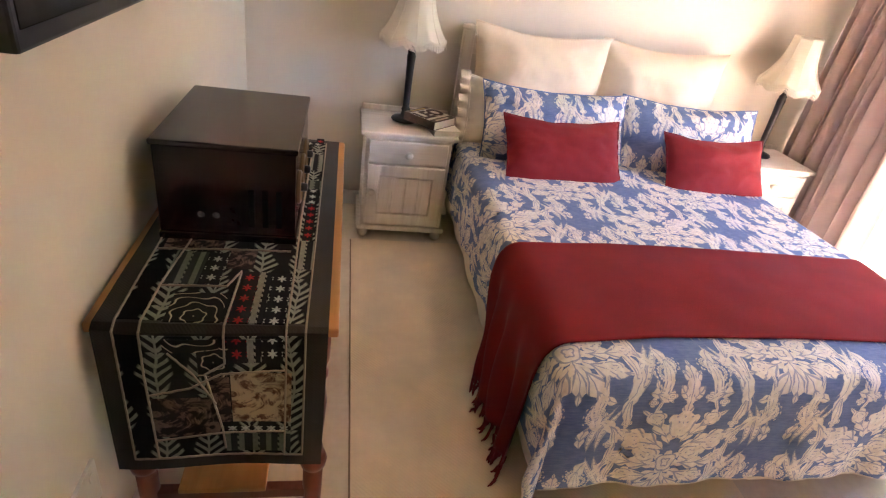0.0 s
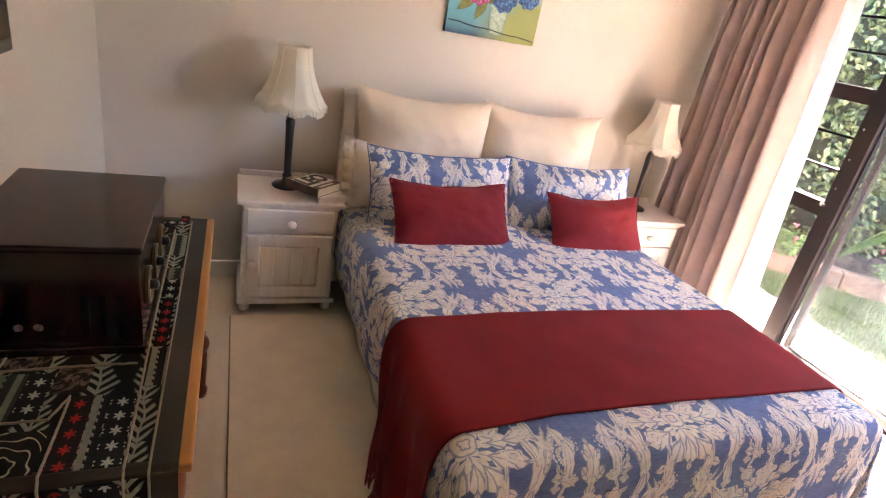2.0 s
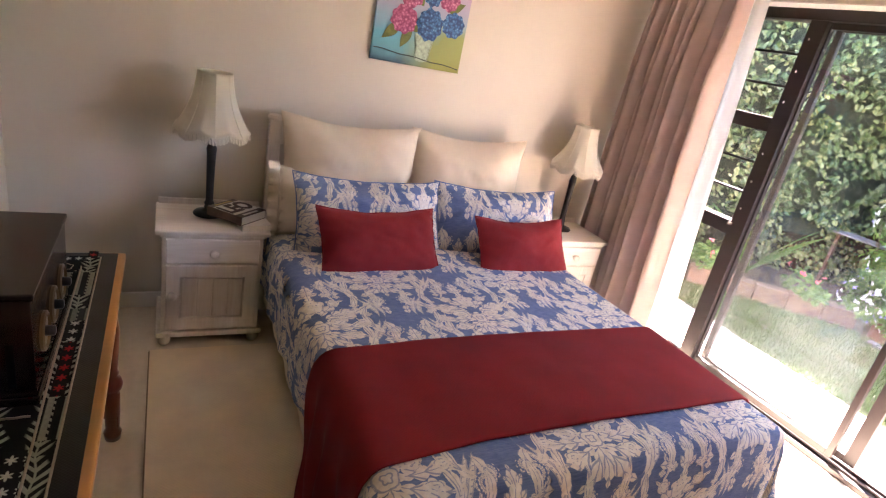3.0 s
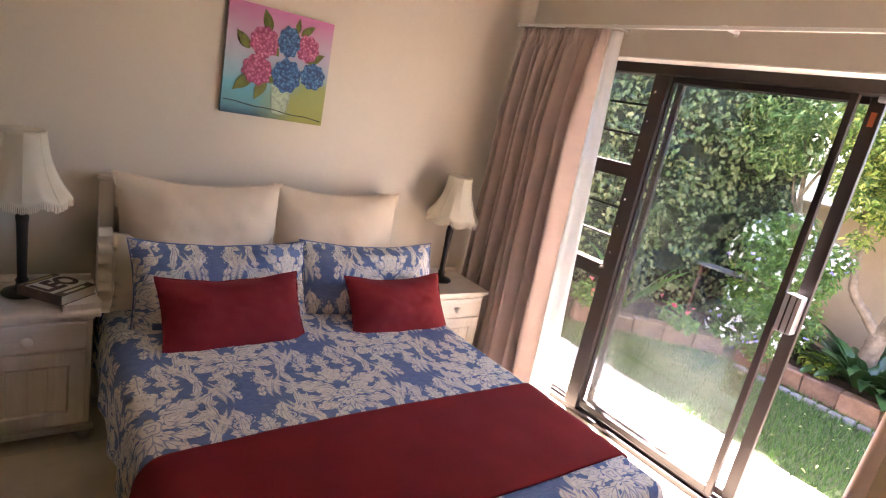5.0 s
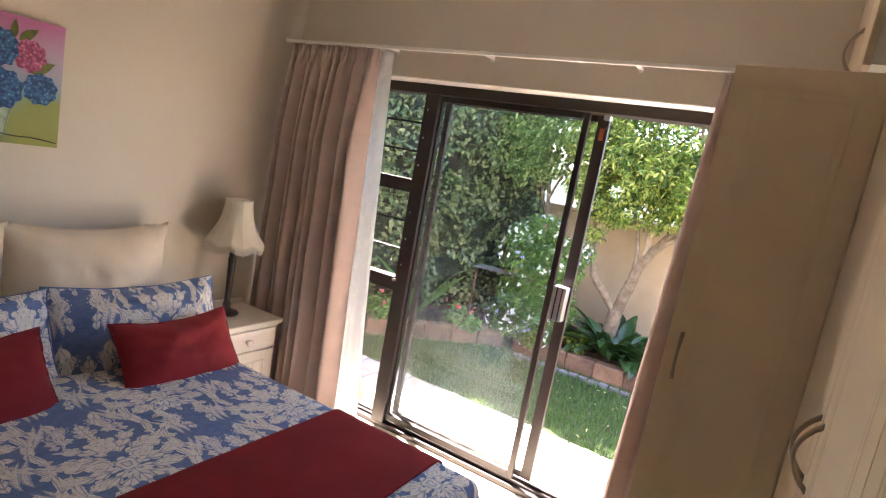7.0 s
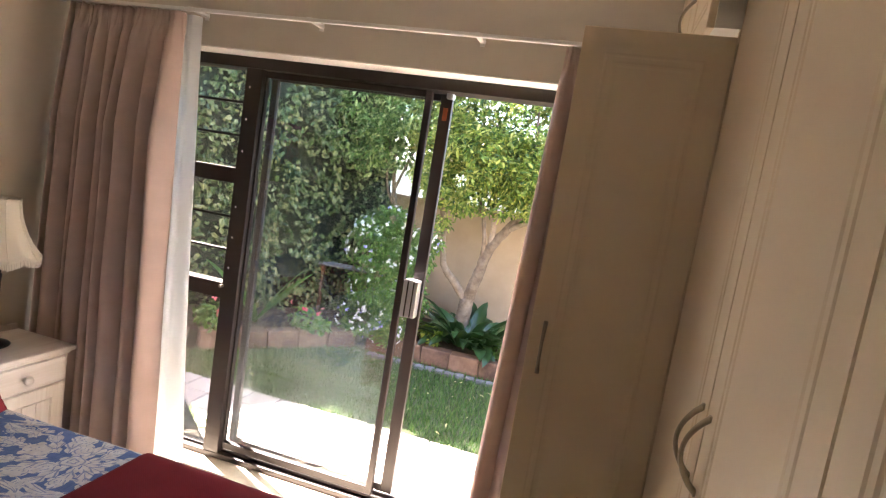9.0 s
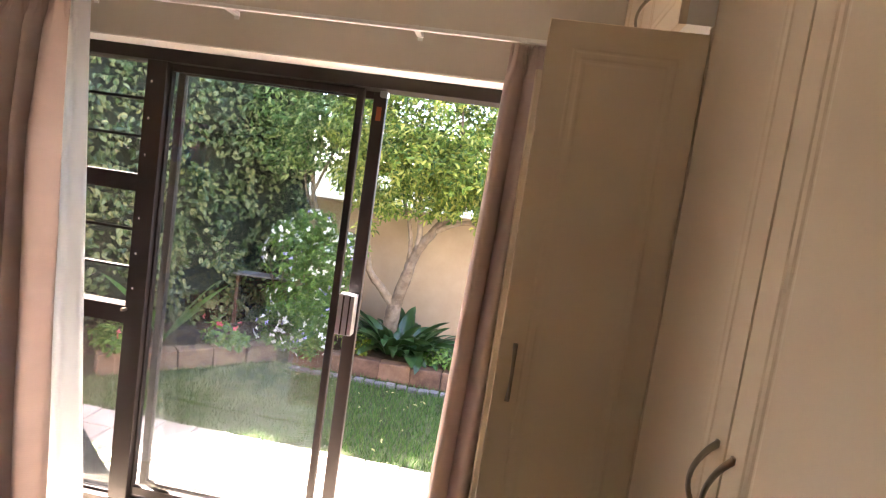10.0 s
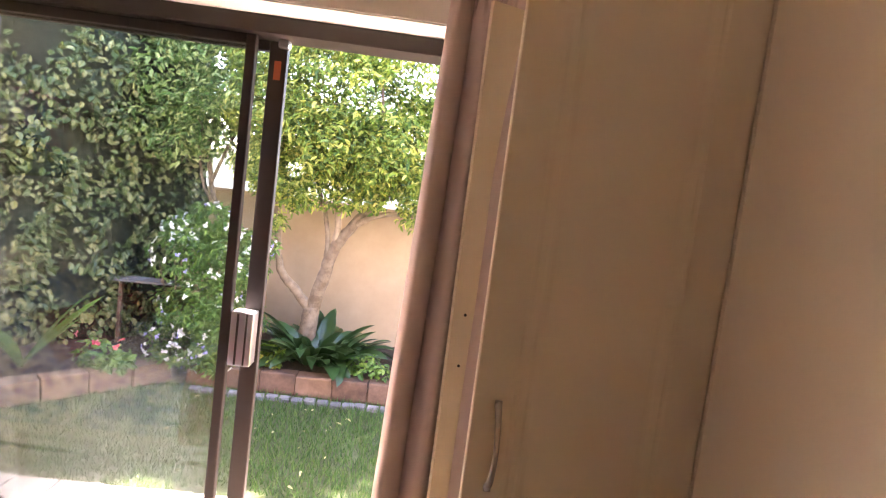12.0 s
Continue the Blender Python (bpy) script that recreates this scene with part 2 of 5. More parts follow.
def glass_material(name, haze):
    m = Mat(name)
    t = m.t
    clear = m.node("BsdfTransparent", Color=(0.95, 0.97, 0.96, 1))
    shine = m.node("BsdfGlossy", Color=(1, 1, 1, 1), Roughness=0.01)
    veil = m.node("BsdfDiffuse", Color=(0.75, 0.78, 0.8, 1))
    fres = m.node("Fresnel", IOR=1.45)
    a, b = t.nodes.new("ShaderNodeMixShader"), t.nodes.new("ShaderNodeMixShader")
    t.links.new(fres.outputs[0], a.inputs[0])
    t.links.new(clear.outputs[0], a.inputs[1]), t.links.new(shine.outputs[0], a.inputs[2])
    x, y, z = m.xyz(m.pos())
    # pale haze for dust and reflected paving put in as colour, denser lower down
    f = (m.noise(m.pos(), 1.6, 4) - 0.25).max(0.0) * (haze * 2.2)
    f = f * ((z * -1.7 + 1.9).max(0.01)) * (m.noise(m.scaled(m.pos(), 1, 1, 0.25), 9, 3) * 0.8 + 0.6)
    t.links.new(f.s, b.inputs[0])
    t.links.new(a.outputs[0], b.inputs[1]), t.links.new(veil.outputs[0], b.inputs[2])
    t.links.new(b.outputs[0], m.out.inputs[0])
    return m.m


def metal(name, c, rough=0.3):
    m = Mat(name, c, rough, 1.0)
    n = m.noise(m.pos(), 40, 3)
    m.set("Roughness", n * 0.2 + (rough - 0.1))
    return m.m


def stone(name, a, b, scale=9.0, rough=0.9, bump=0.6, dist=0.006):
    m = Mat(name, a, rough)
    p = m.pos()
    f = m.noise(p, scale, 6, 0.65) * 0.75 + m.random() * 0.25
    m.set("Base Color", m.ramp(f, (0.3, a), (0.72, b)))
    m.bump(m.noise(p, scale * 6, 5, 0.65), bump, dist)
    return m.m


WALL = paint("cream_wall_paint", (0.64, 0.575, 0.48), 0.75, 0.03, 1.5, 0.12, 160)
CEIL = paint("white_ceiling_paint", (0.7, 0.68, 0.64), 0.8, 0.02)
WHITE = paint("white_gloss_paint", (0.8, 0.78, 0.73), 0.35, 0.04, 6, 0.05)
REVEAL = paint("white_reveal_paint", (0.82, 0.79, 0.73), 0.6, 0.03)
CUPBOARD = paint("cream_foil_cupboard_finish", (0.74, 0.605, 0.435), 0.42, 0.03, 2.0, 0.05, 300)
INNER = paint("white_melamine", (0.78, 0.75, 0.68), 0.4, 0.02)
WASH = wood("whitewashed_pine", (0.7, 0.61, 0.51), (0.87, 0.81, 0.73), 2, 0.5, 16, 0.2)
WASHTOP = wood("whitewashed_pine_top", (0.72, 0.63, 0.54), (0.88, 0.82, 0.75), 0, 0.45, 16, 0.2)
PINE = wood("honey_pine", (0.42, 0.17, 0.045), (0.62, 0.29, 0.09), 1, 0.35, 10)
CHERRY = wood("dark_cherry_stained_wood", (0.13, 0.028, 0.014), (0.24, 0.06, 0.028), 2, 0.3, 12)
MAHOG = wood("glossy_mahogany", (0.021, 0.0045, 0.005), (0.03, 0.007, 0.008), 1, 0.16, 9, 0.01, 0.5)
BLACKW = wood("black_turned_wood", (0.012, 0.009, 0.008), (0.03, 0.022, 0.018), 2, 0.35, 14)
BEDWOOD = wood("brown_bed_base_wood", (0.1, 0.05, 0.028), (0.18, 0.1, 0.06), 1, 0.5)
DAMASK = damask_material()
REDTHROW = fabric("crimson_wool_throw", (0.2, 0.012, 0.013), 0.95, 700, 0.14, 0.35, 0.04)
REDCUSH = fabric("crimson_cotton", (0.23, 0.02, 0.024), 0.9, 1100, 0.08, 0.25, 0.04)
CREAMCOT = fabric("cream_cotton", (0.76, 0.63, 0.48), 0.85, 1100, 0.06, 0.2, 0.2)
VALANCE = fabric("cream_valance_cotton", (0.74, 0.66, 0.54), 0.9, 900, 0.08)
CURTAIN = fabric("taupe_curtain_cotton", (0.6, 0.46, 0.41), 0.9, 800, 0.1, 0.3, 0.1, through=0.04)
LININGM = fabric("white_curtain_lining", (0.88, 0.88, 0.9), 0.9, 900, 0.04, through=0.75)
RUGM = fabric("beige_woven_rug_wool", (0.8, 0.655, 0.48), 0.95, 420, 0.1, 0.8, 0.2)
BLACKPL = paint("black_plastic", (0.012, 0.012, 0.013), 0.3, 0.1, 5, 0.03)
SCREEN = Mat("dark_screen_glass", (0.008, 0.008, 0.01), 0.08).m
CHROME = metal("polished_chrome", (0.75, 0.76, 0.8), 0.15)
PEWTER = metal("brushed_pewter", (0.4, 0.34, 0.27), 0.35)
BRONZE = paint("dark_bronze_anodised_aluminium", (0.02, 0.012, 0.01), 0.5, 0.15, 6, 0.03)
SHADEM = Mat("cream_lampshade_silk", (0.9, 0.85, 0.74), 0.8)
SHADEM.set("Transmission Weight", 0.0).bump(SHADEM.noise(SHADEM.pos(), 300, 2), 0.2, 0.0006)
tr = SHADEM.node("BsdfTranslucent", Color=(0.92, 0.86, 0.72, 1))
mx = SHADEM.t.nodes.new("ShaderNodeMixShader")
mx.inputs[0].default_value = 0.35
SHADEM.t.links.new(SHADEM.b.outputs[0], mx.inputs[1]), SHADEM.t.links.new(tr.outputs[0], mx.inputs[2])
SHADEM.t.links.new(mx.outputs[0], SHADEM.out.inputs[0])
SHADEM = SHADEM.m
GLASS = glass_material("hazy_window_glass", 0.02)
CLEAN = glass_material("louvre_glass", 0.015)


def floor_material():
    m = Mat("pale_beige_floor", (0.6, 0.5, 0.38), 0.45)
    p = m.pos()
    f = m.noise(m.scaled(p, 6, 0.9, 1), 2.0, 6) * 0.6 + m.noise(p, 30, 4) * 0.4
    m.set("Base Color", m.ramp(f, (0.3, (0.6, 0.5, 0.38)), (0.7, (0.73, 0.63, 0.51))))
    m.bump(m.noise(p, 60, 3), 0.15, 0.001)
    return m.m


FLOORM = floor_material()
PLASTER = stone("ochre_plaster", (0.31, 0.225, 0.145), (0.42, 0.32, 0.22), 2.5, 0.9, 0.3, 0.004)
BLOCK = stone("brown_split_stone", (0.08, 0.044, 0.03), (0.25, 0.15, 0.1), 7.0)
PAVER = stone("pink_grey_paver", (0.38, 0.31, 0.275), (0.54, 0.465, 0.42), 6.0, 0.85, 0.35, 0.003)
COBBLE = stone("grey_cobble", (0.09, 0.088, 0.09), (0.2, 0.195, 0.2), 12.0)
SOIL = stone("dark_garden_soil", (0.03, 0.018, 0.011), (0.12, 0.075, 0.045), 18.0, 1.0, 1.0, 0.03)
EARTH = stone("lawn_earth", (0.03, 0.04, 0.015), (0.07, 0.09, 0.03), 9.0, 1.0, 0.8, 0.02)
BARK = stone("grey_brown_bark", (0.12, 0.085, 0.055), (0.32, 0.25, 0.18), 16.0, 0.95, 0.8, 0.01)
IVY = leafy("ivy_leaf", (0.026, 0.05, 0.014), (0.09, 0.14, 0.042), (0.3, 0.31, 0.14), 0.36, 0.25)
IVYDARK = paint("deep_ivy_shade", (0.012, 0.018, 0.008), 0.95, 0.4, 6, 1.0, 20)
TREELEAF = leafy("tree_leaf", (0.05, 0.11, 0.02), (0.21, 0.31, 0.05), (0.56, 0.56, 0.14), 0.4, 0.45)
BUSHLEAF = leafy("bush_leaf", (0.045, 0.12, 0.03), (0.12, 0.24, 0.05), (0.24, 0.36, 0.08), 0.45, 0.35)
BROADLEAF = leafy("broad_dark_leaf", (0.014, 0.04, 0.012), (0.04, 0.09, 0.026), (0.13, 0.2, 0.07), 0.28, 0.25)
GRASSM = leafy("lawn_grass", (0.028, 0.078, 0.018), (0.065, 0.15, 0.03), (0.13, 0.21, 0.055), 0.6, 0.35)
WHITEPETAL = leafy("white_petal", (0.75, 0.76, 0.8), (0.8, 0.8, 0.8), (0.85, 0.85, 0.8), 0.7, 0.3)
BLUEPETAL = leafy("lilac_petal", (0.3, 0.28, 0.7), (0.4, 0.36, 0.75), (0.5, 0.48, 0.8), 0.7, 0.3)
PINKPETAL = leafy("pink_petal", (0.75, 0.1, 0.17), (0.8, 0.16, 0.22), (0.8, 0.3, 0.33), 0.7, 0.3)
ROOFM = paint("pale_roof_sheet", (0.7, 0.68, 0.66), 0.6, 0.05)


# ---- mesh helpers ----
def part(name, bm, material, parent=None, label="", smooth=False):
    me = bpy.data.meshes.new(name)
    bmesh.ops.recalc_face_normals(bm, faces=bm.faces)
    bm.to_mesh(me)
    bm.free()
    me.materials.append(material)
    if smooth:
        for p in me.polygons:
            p.use_smooth = True
    ob = new(name, me)
    ob.parent = parent
    if label:
        ob["label"] = label
    return ob


def thing(name, m, label, category, group="", kind=""):
    ob = new(name)
    ob.empty_display_size = 0.1
    ob.matrix_basis = m
    return tagged(ob, label, category, group, kind)


def box(x0, x1, y0, y1, z0, z1, bevel=0.0, bm=None, seg=2):
    own = bm is None
    b = bmesh.new()
    bmesh.ops.create_cube(b, size=1.0)
    for v in b.verts:
        v.co = Vector((x0 + (v.co.x + 0.5) * (x1 - x0), y0 + (v.co.y + 0.5) * (y1 - y0), z0 + (v.co.z + 0.5) * (z1 - z0)))
    if bevel:
        bmesh.ops.bevel(b, geom=b.edges[:], offset=bevel, segments=seg, affect="EDGES", profile=0.6)
    if own:
        return b
    me = bpy.data.meshes.new("tmp")
    b.to_mesh(me)
    b.free()
    bm.from_mesh(me)
    bpy.data.meshes.remove(me)
    return bm


def lathe(profile, seg=24, centre=(0, 0), bm=None, wobble=None):
    bm = bm or bmesh.new()
    rings = []
    for r, z in profile:
        ring = []
        for i in range(seg):
            a = 2 * math.pi * i / seg
            k = wobble(a, z) if wobble else 1.0
            ring.append(bm.verts.new((centre[0] + r * k * math.cos(a), centre[1] + r * k * math.sin(a), z)))
        rings.append(ring)
    for a, b in zip(rings, rings[1:]):
        for i in range(seg):
            bm.faces.new((a[i], a[(i + 1) % seg], b[(i + 1) % seg], b[i]))
    bm.faces.new(rings[0][::-1]), bm.faces.new(rings[-1])
    return bm


def tube(points, radius, seg=8, bm=None, cap=True):
    """A round bar along points; radius may be one per point."""
    bm = bm or bmesh.new()
    pts = [Vector(p) for p in points]
    rad = radius if isinstance(radius, (list, tuple)) else [radius] * len(pts)
    rings = []
    side = None
    for i, p in enumerate(pts):
        d = (pts[min(i + 1, len(pts) - 1)] - pts[max(i - 1, 0)]).normalized()
        if side is None:
            side = d.orthogonal().normalized()
        side = (side - d * side.dot(d)).normalized()
        up = d.cross(side)
        rings.append([bm.verts.new(p + (side * math.cos(2 * math.pi * k / seg) + up * math.sin(2 * math.pi * k / seg)) * rad[i]) for k in range(seg)])
    for a, b in zip(rings, rings[1:]):
        for i in range(seg):
            bm.faces.new((a[i], a[(i + 1) % seg], b[(i + 1) % seg], b[i]))
    if cap:
        bm.faces.new(rings[0][::-1]), bm.faces.new(rings[-1])
    return bm


def panel(w, h, thick, profile, bm=None, plain_end=False):
    """A board in the xz plane whose front, at y = 0 facing -y, steps through (inset, depth) rings. Its back lies at y = thick."""
    bm = bm or bmesh.new()
    rings = []
    for inset, depth in [(0, None)] + list(profile):
        y = thick if depth is None else depth
        a = inset * 0.03 if plain_end else inset
        rings.append([bm.verts.new(c) for c in ((a, y, inset), (w - inset, y, inset), (w - inset, y, h - inset), (a, y, h - inset))])
    bm.faces.new(rings[0])
    for a, b in zip(rings, rings[1:]):
        for i in range(4):
            bm.faces.new((a[i], a[(i + 1) % 4], b[(i + 1) % 4], b[i]))
    bm.faces.new(rings[-1][::-1])
    return bm


def sheet(nu, nv, f, uvf=None, thick=0.0):
    """A grid surface f(i / nu, j / nv) with a UV in metres."""
    bm = bmesh.new()
    uv = bm.loops.layers.uv.new("UVMap")
    vs = [[bm.verts.new(f(i / nu, j / nv)) for j in range(nv + 1)] for i in range(nu + 1)]
    for i in range(nu):
        for j in range(nv):
            fc = bm.faces.new((vs[i][j], vs[i + 1][j], vs[i + 1][j + 1], vs[i][j + 1]))
            for lp, (a, b) in zip(fc.loops, ((i, j), (i + 1, j), (i + 1, j + 1), (i, j + 1))):
                lp[uv].uv = uvf(a / nu, b / nv) if uvf else (a / nu, b / nv)
    return bm


def thicken(ob, t, offset=-1.0):
    mod = ob.modifiers.new("thickness", "SOLIDIFY")
    mod.thickness, mod.offset = t, offset
    return ob


def moved(bm, m):
    bm.transform(m)
    return bm


def leaves(name, material, points, normals, size, vary=0.4, droop=0.3, width=0.42, seed=1, parent=None, fold=0.12):
    """Many folded leaves in one mesh."""
    rng = np.random.default_rng(seed)
    p = np.asarray(points, float)
    n = np.asarray(normals, float)
    n = n + rng.normal(0, 0.45, n.shape)
    n /= np.linalg.norm(n, axis=1, keepdims=True)
    t = rng.normal(0, 1, n.shape)
    t[:, 2] -= droop * 3
    t -= n * (t * n).sum(1, keepdims=True)
    t /= np.linalg.norm(t, axis=1, keepdims=True)
    s = np.cross(n, t)
    L = (size * (1 + rng.uniform(-vary, vary, len(p))))[:, None]
    def at(a, b, c): return p + L * (t * a + s * b * width + n * c)
    v = np.stack([at(0, 0, 0), at(0.3, 0.42, fold), at(0.7, 0.34, fold), at(1, 0, -0.05), at(0.7, -0.34, fold), at(0.3, -0.42, fold)], 1).reshape(-1, 3)
    k = np.arange(len(p))[:, None] * 6
    faces = np.concatenate([k + [0, 1, 2, 3], k + [0, 3, 4, 5]]).tolist()
    me = bpy.data.meshes.new(name)
    me.from_pydata(v.tolist(), [], faces)
    me.materials.append(material)
    ob = new(name, me)
    ob.parent = parent
    return ob

# ---- the room ----
EAST, HIGH, SOUTH = 3.445, 2.62, -3.62
OUT = 3.72


def structure(name, bm, material, label):
    return tagged(part(name, bm, material), label, name.split("_")[0], kind="structure")


structure("floor", box(-0.2, OUT, SOUTH - 0.2, 0.2, -0.12, 0.0), FLOORM, "pale beige smooth bedroom floor")
structure("ceiling", box(-0.2, OUT, SOUTH - 0.2, 0.2, HIGH, HIGH + 0.15), CEIL, "plain white painted bedroom ceiling")
structure("wall_north", box(-0.2, OUT, 0.0, 0.22, 0.0, HIGH), WALL, "cream painted bedroom wall behind the bed")
structure("wall_west", box(-0.2, 0.0, SOUTH, 0.0, 0.0, HIGH), WALL, "cream painted bedroom wall beside the table")
structure("wall_south", box(-0.2, OUT, SOUTH - 0.2, SOUTH, 0.0, HIGH), WALL, "cream painted wall behind the wardrobe")
WY0, WY1, WTOP = -0.2, -2.72, 2.115
bm = box(EAST, OUT, WY0, 0.0, 0.0, HIGH)
box(EAST, OUT, SOUTH, WY1, 0.0, HIGH, bm=bm)
box(EAST, OUT, WY1, WY0, WTOP, HIGH, bm=bm)
structure("wall_east", bm, WALL, "cream painted wall with a wide glazed door opening")
structure("trim_reveal", box(EAST + 0.004, 3.585, WY1, WY0, WTOP - 0.006, WTOP - 0.001), REVEAL, "white painted soffit over the glazed door")


def skirting(name, x0, x1, y0, y1):
    bm = box(x0, x1, y0, y1, 0.0, 0.085, 0.004)
    structure(name, bm, WHITE, "white painted timber skirting board along the wall")


skirting("baseboard_north", 0.016, EAST, -0.016, 0.0)
skirting("baseboard_west", 0.0, 0.016, SOUTH, 0.0)

# flat woven rug beside and under the bed
rug = part("rug", sheet(60, 90, lambda a, b: Vector((0.578 + a * 1.3, -0.46 - b * 2.7, 0.009 + 0.002 * noise.noise((a * 9, b * 14, 0)))),
                        lambda a, b: (a * 1.3, b * 2.7)), RUGM)
tagged(thicken(rug, 0.008), "flat beige woven wool rug beside the bed", "rug")
bm = tube([(0.578, -0.46 - i * 0.09, 0.007 + 0.001 * math.sin(i * 1.9)) for i in range(31)], 0.006, 6)
part("binding", bm, paint("rug_binding", (0.3, 0.22, 0.15), 0.9, 0.2, 40), rug, "darker stitched edge binding")

# ---- glazed door with louvred sidelight ----
win = thing("window_1", pose(3.58, 0, 0), "dark bronze aluminium sliding glass door, partly open, with a louvred sidelight", "sliding door", kind="structure")
FD = 0.12


def bar(name, x0, x1, y0, y1, z0, z1, parent=win, label="", material=None):
    return part(name, box(x0, x1, min(y0, y1), max(y0, y1), z0, z1, 0.004), material or BRONZE, parent, label)


bar("head", 0, FD, WY1, WY0, 2.055, 2.109)
bar("track", 0, FD, WY1, WY0, 0.0, 0.03)
bar("track_rail", 0.03, 0.036, WY1, WY0, 0.03, 0.045)
bar("track_rail", 0.075, 0.081, WY1, WY0, 0.03, 0.045)
bar("jamb", 0, FD, WY0 - 0.05, WY0, 0.03, 2.055)
bar("jamb", 0, FD, WY1, WY1 + 0.05, 0.03, 2.055)
bar("mullion", 0, 0.056, -0.992, -0.9, 0.03, 2.055)
L0, L1 = -0.9, -0.25
for z0, z1 in ((1.472, 1.55), (0.866, 0.946)):
    bar("transom", 0.01, 0.1, L0, L1, z0, z1)
for lo, hi in ((1.55, 2.055), (0.946, 1.472)):
    for k in (1, 2):
        z = lo + (hi - lo) * k / 3
        blade = bar("louvre_clip", 0.035, 0.06, L0, L1, z - 0.006, z + 0.006, label="thin dark edge between louvre blades")
    for k in range(3):
        za, zb = lo + (hi - lo) * k / 3 - 0.01, lo + (hi - lo) * (k + 1) / 3 + 0.01
        bm = bmesh.new()
        vs = [bm.verts.new(c) for c in ((0.058, L0, za), (0.058, L1, za), (0.044, L1, zb), (0.044, L0, zb))]
        bm.faces.new(vs)
        thicken(part("louvre_pane", bm, CLEAN, win, "clear glass louvre blade"), 0.005).visible_shadow = False
    for z in (lo + 0.09, lo + 0.25, lo + 0.41):
        bm = lathe([(0.006, -0.004), (0.006, 0.002), (0.003, 0.004)], 10)
        part("rivet", moved(bm, pose(-0.001, -0.93, z, 0, -90, 0)), CHROME, win, "small bright rivet head")
part("low_pane", box(0.05, 0.055, L0, L1, 0.03, 0.866), CLEAN, win, "clear fixed glass pane").visible_shadow = False
bar("latch", -0.03, 0.0, -0.915, -0.9, 0.93, 0.945, label="small dark louvre lever", material=PEWTER)


def glazed_leaf(name, x, y0, y1, w0, w1, label):
    leaf = bar(name, x, x + 0.03, y0 - w0, y0, 0.05, 2.052, label=label)
    bar("stile", x, x + 0.03, y1, y1 + w1, 0.05, 2.052, leaf)
    bar("bottom_rail", x, x + 0.03, y1 + w1, y0 - w0, 0.05, 0.09, leaf)
    bar("top_rail", x, x + 0.03, y1 + w1, y0 - w0, 2.02, 2.052, leaf)
    pane = part("pane", box(x + 0.012, x + 0.018, y1 + w1, y0 - w0, 0.09, 2.02), GLASS, leaf, "large hazy clear glass pane")
    pane.visible_shadow = False
    return leaf


glazed_leaf("fixed_leaf", 0.026, -0.993, -1.872, 0.01, 0.032, "fixed glazed panel in a dark frame")
slide = glazed_leaf("sliding_leaf", 0.085, -0.995, -1.957, 0.034, 0.058, "sliding glazed panel pushed half open")
bm = box(0.024, 0.087, -1.948, -1.874, 0.98, 1.163, 0.006)
lock = part("pull_handle", bm, metal("satin_chrome", (0.8, 0.8, 0.84), 0.32), slide, "polished chrome pull handle and lock")
bm = box(0.0225, 0.025, -1.93, -1.924, 0.985, 1.158)
box(0.0225, 0.025, -1.902, -1.895, 0.985, 1.158, bm=bm)
part("groove", bm, BLACKPL, slide, "black grooves in the handle")
part("sticker", box(0.0835, 0.085, -1.94, -1.918, 1.93, 1.99), paint("orange_sticker", (0.4, 0.1, 0.04), 0.6), slide, "faded orange sticker")
bm = box(0.06, 0.1, -1.965, -1.93, 2.03, 2.056, 0.006)
part("roller_bracket", bm, metal("satin_chrome", (0.8, 0.8, 0.84), 0.32), slide, "scuffed metal roller bracket")

# ---- curtains ----
RX = 3.31
rail = thing("curtain_rail", pose(RX, -0.03, 2.235), "slim white curtain rail above the glazed door", "curtain rail")
part("track", box(-0.009, 0.009, -3.1, 0.0, -0.008, 0.008, 0.002), WHITE, rail)
for y in (-0.25, -0.72, -1.33, -2.08, -2.75):
    bm = box(0.01, EAST - RX, y - 0.012, y + 0.012, 0.004, 0.016, 0.002)
    box(EAST - RX - 0.006, EAST - RX, y - 0.01, y + 0.01, -0.008, 0.024, 0.002, bm=bm)
    part("bracket", bm, WHITE, rail, "white metal wall bracket")
part("end_cap", box(-0.014, 0.014, -0.002, 0.02, -0.014, 0.014, 0.003), WHITE, rail)


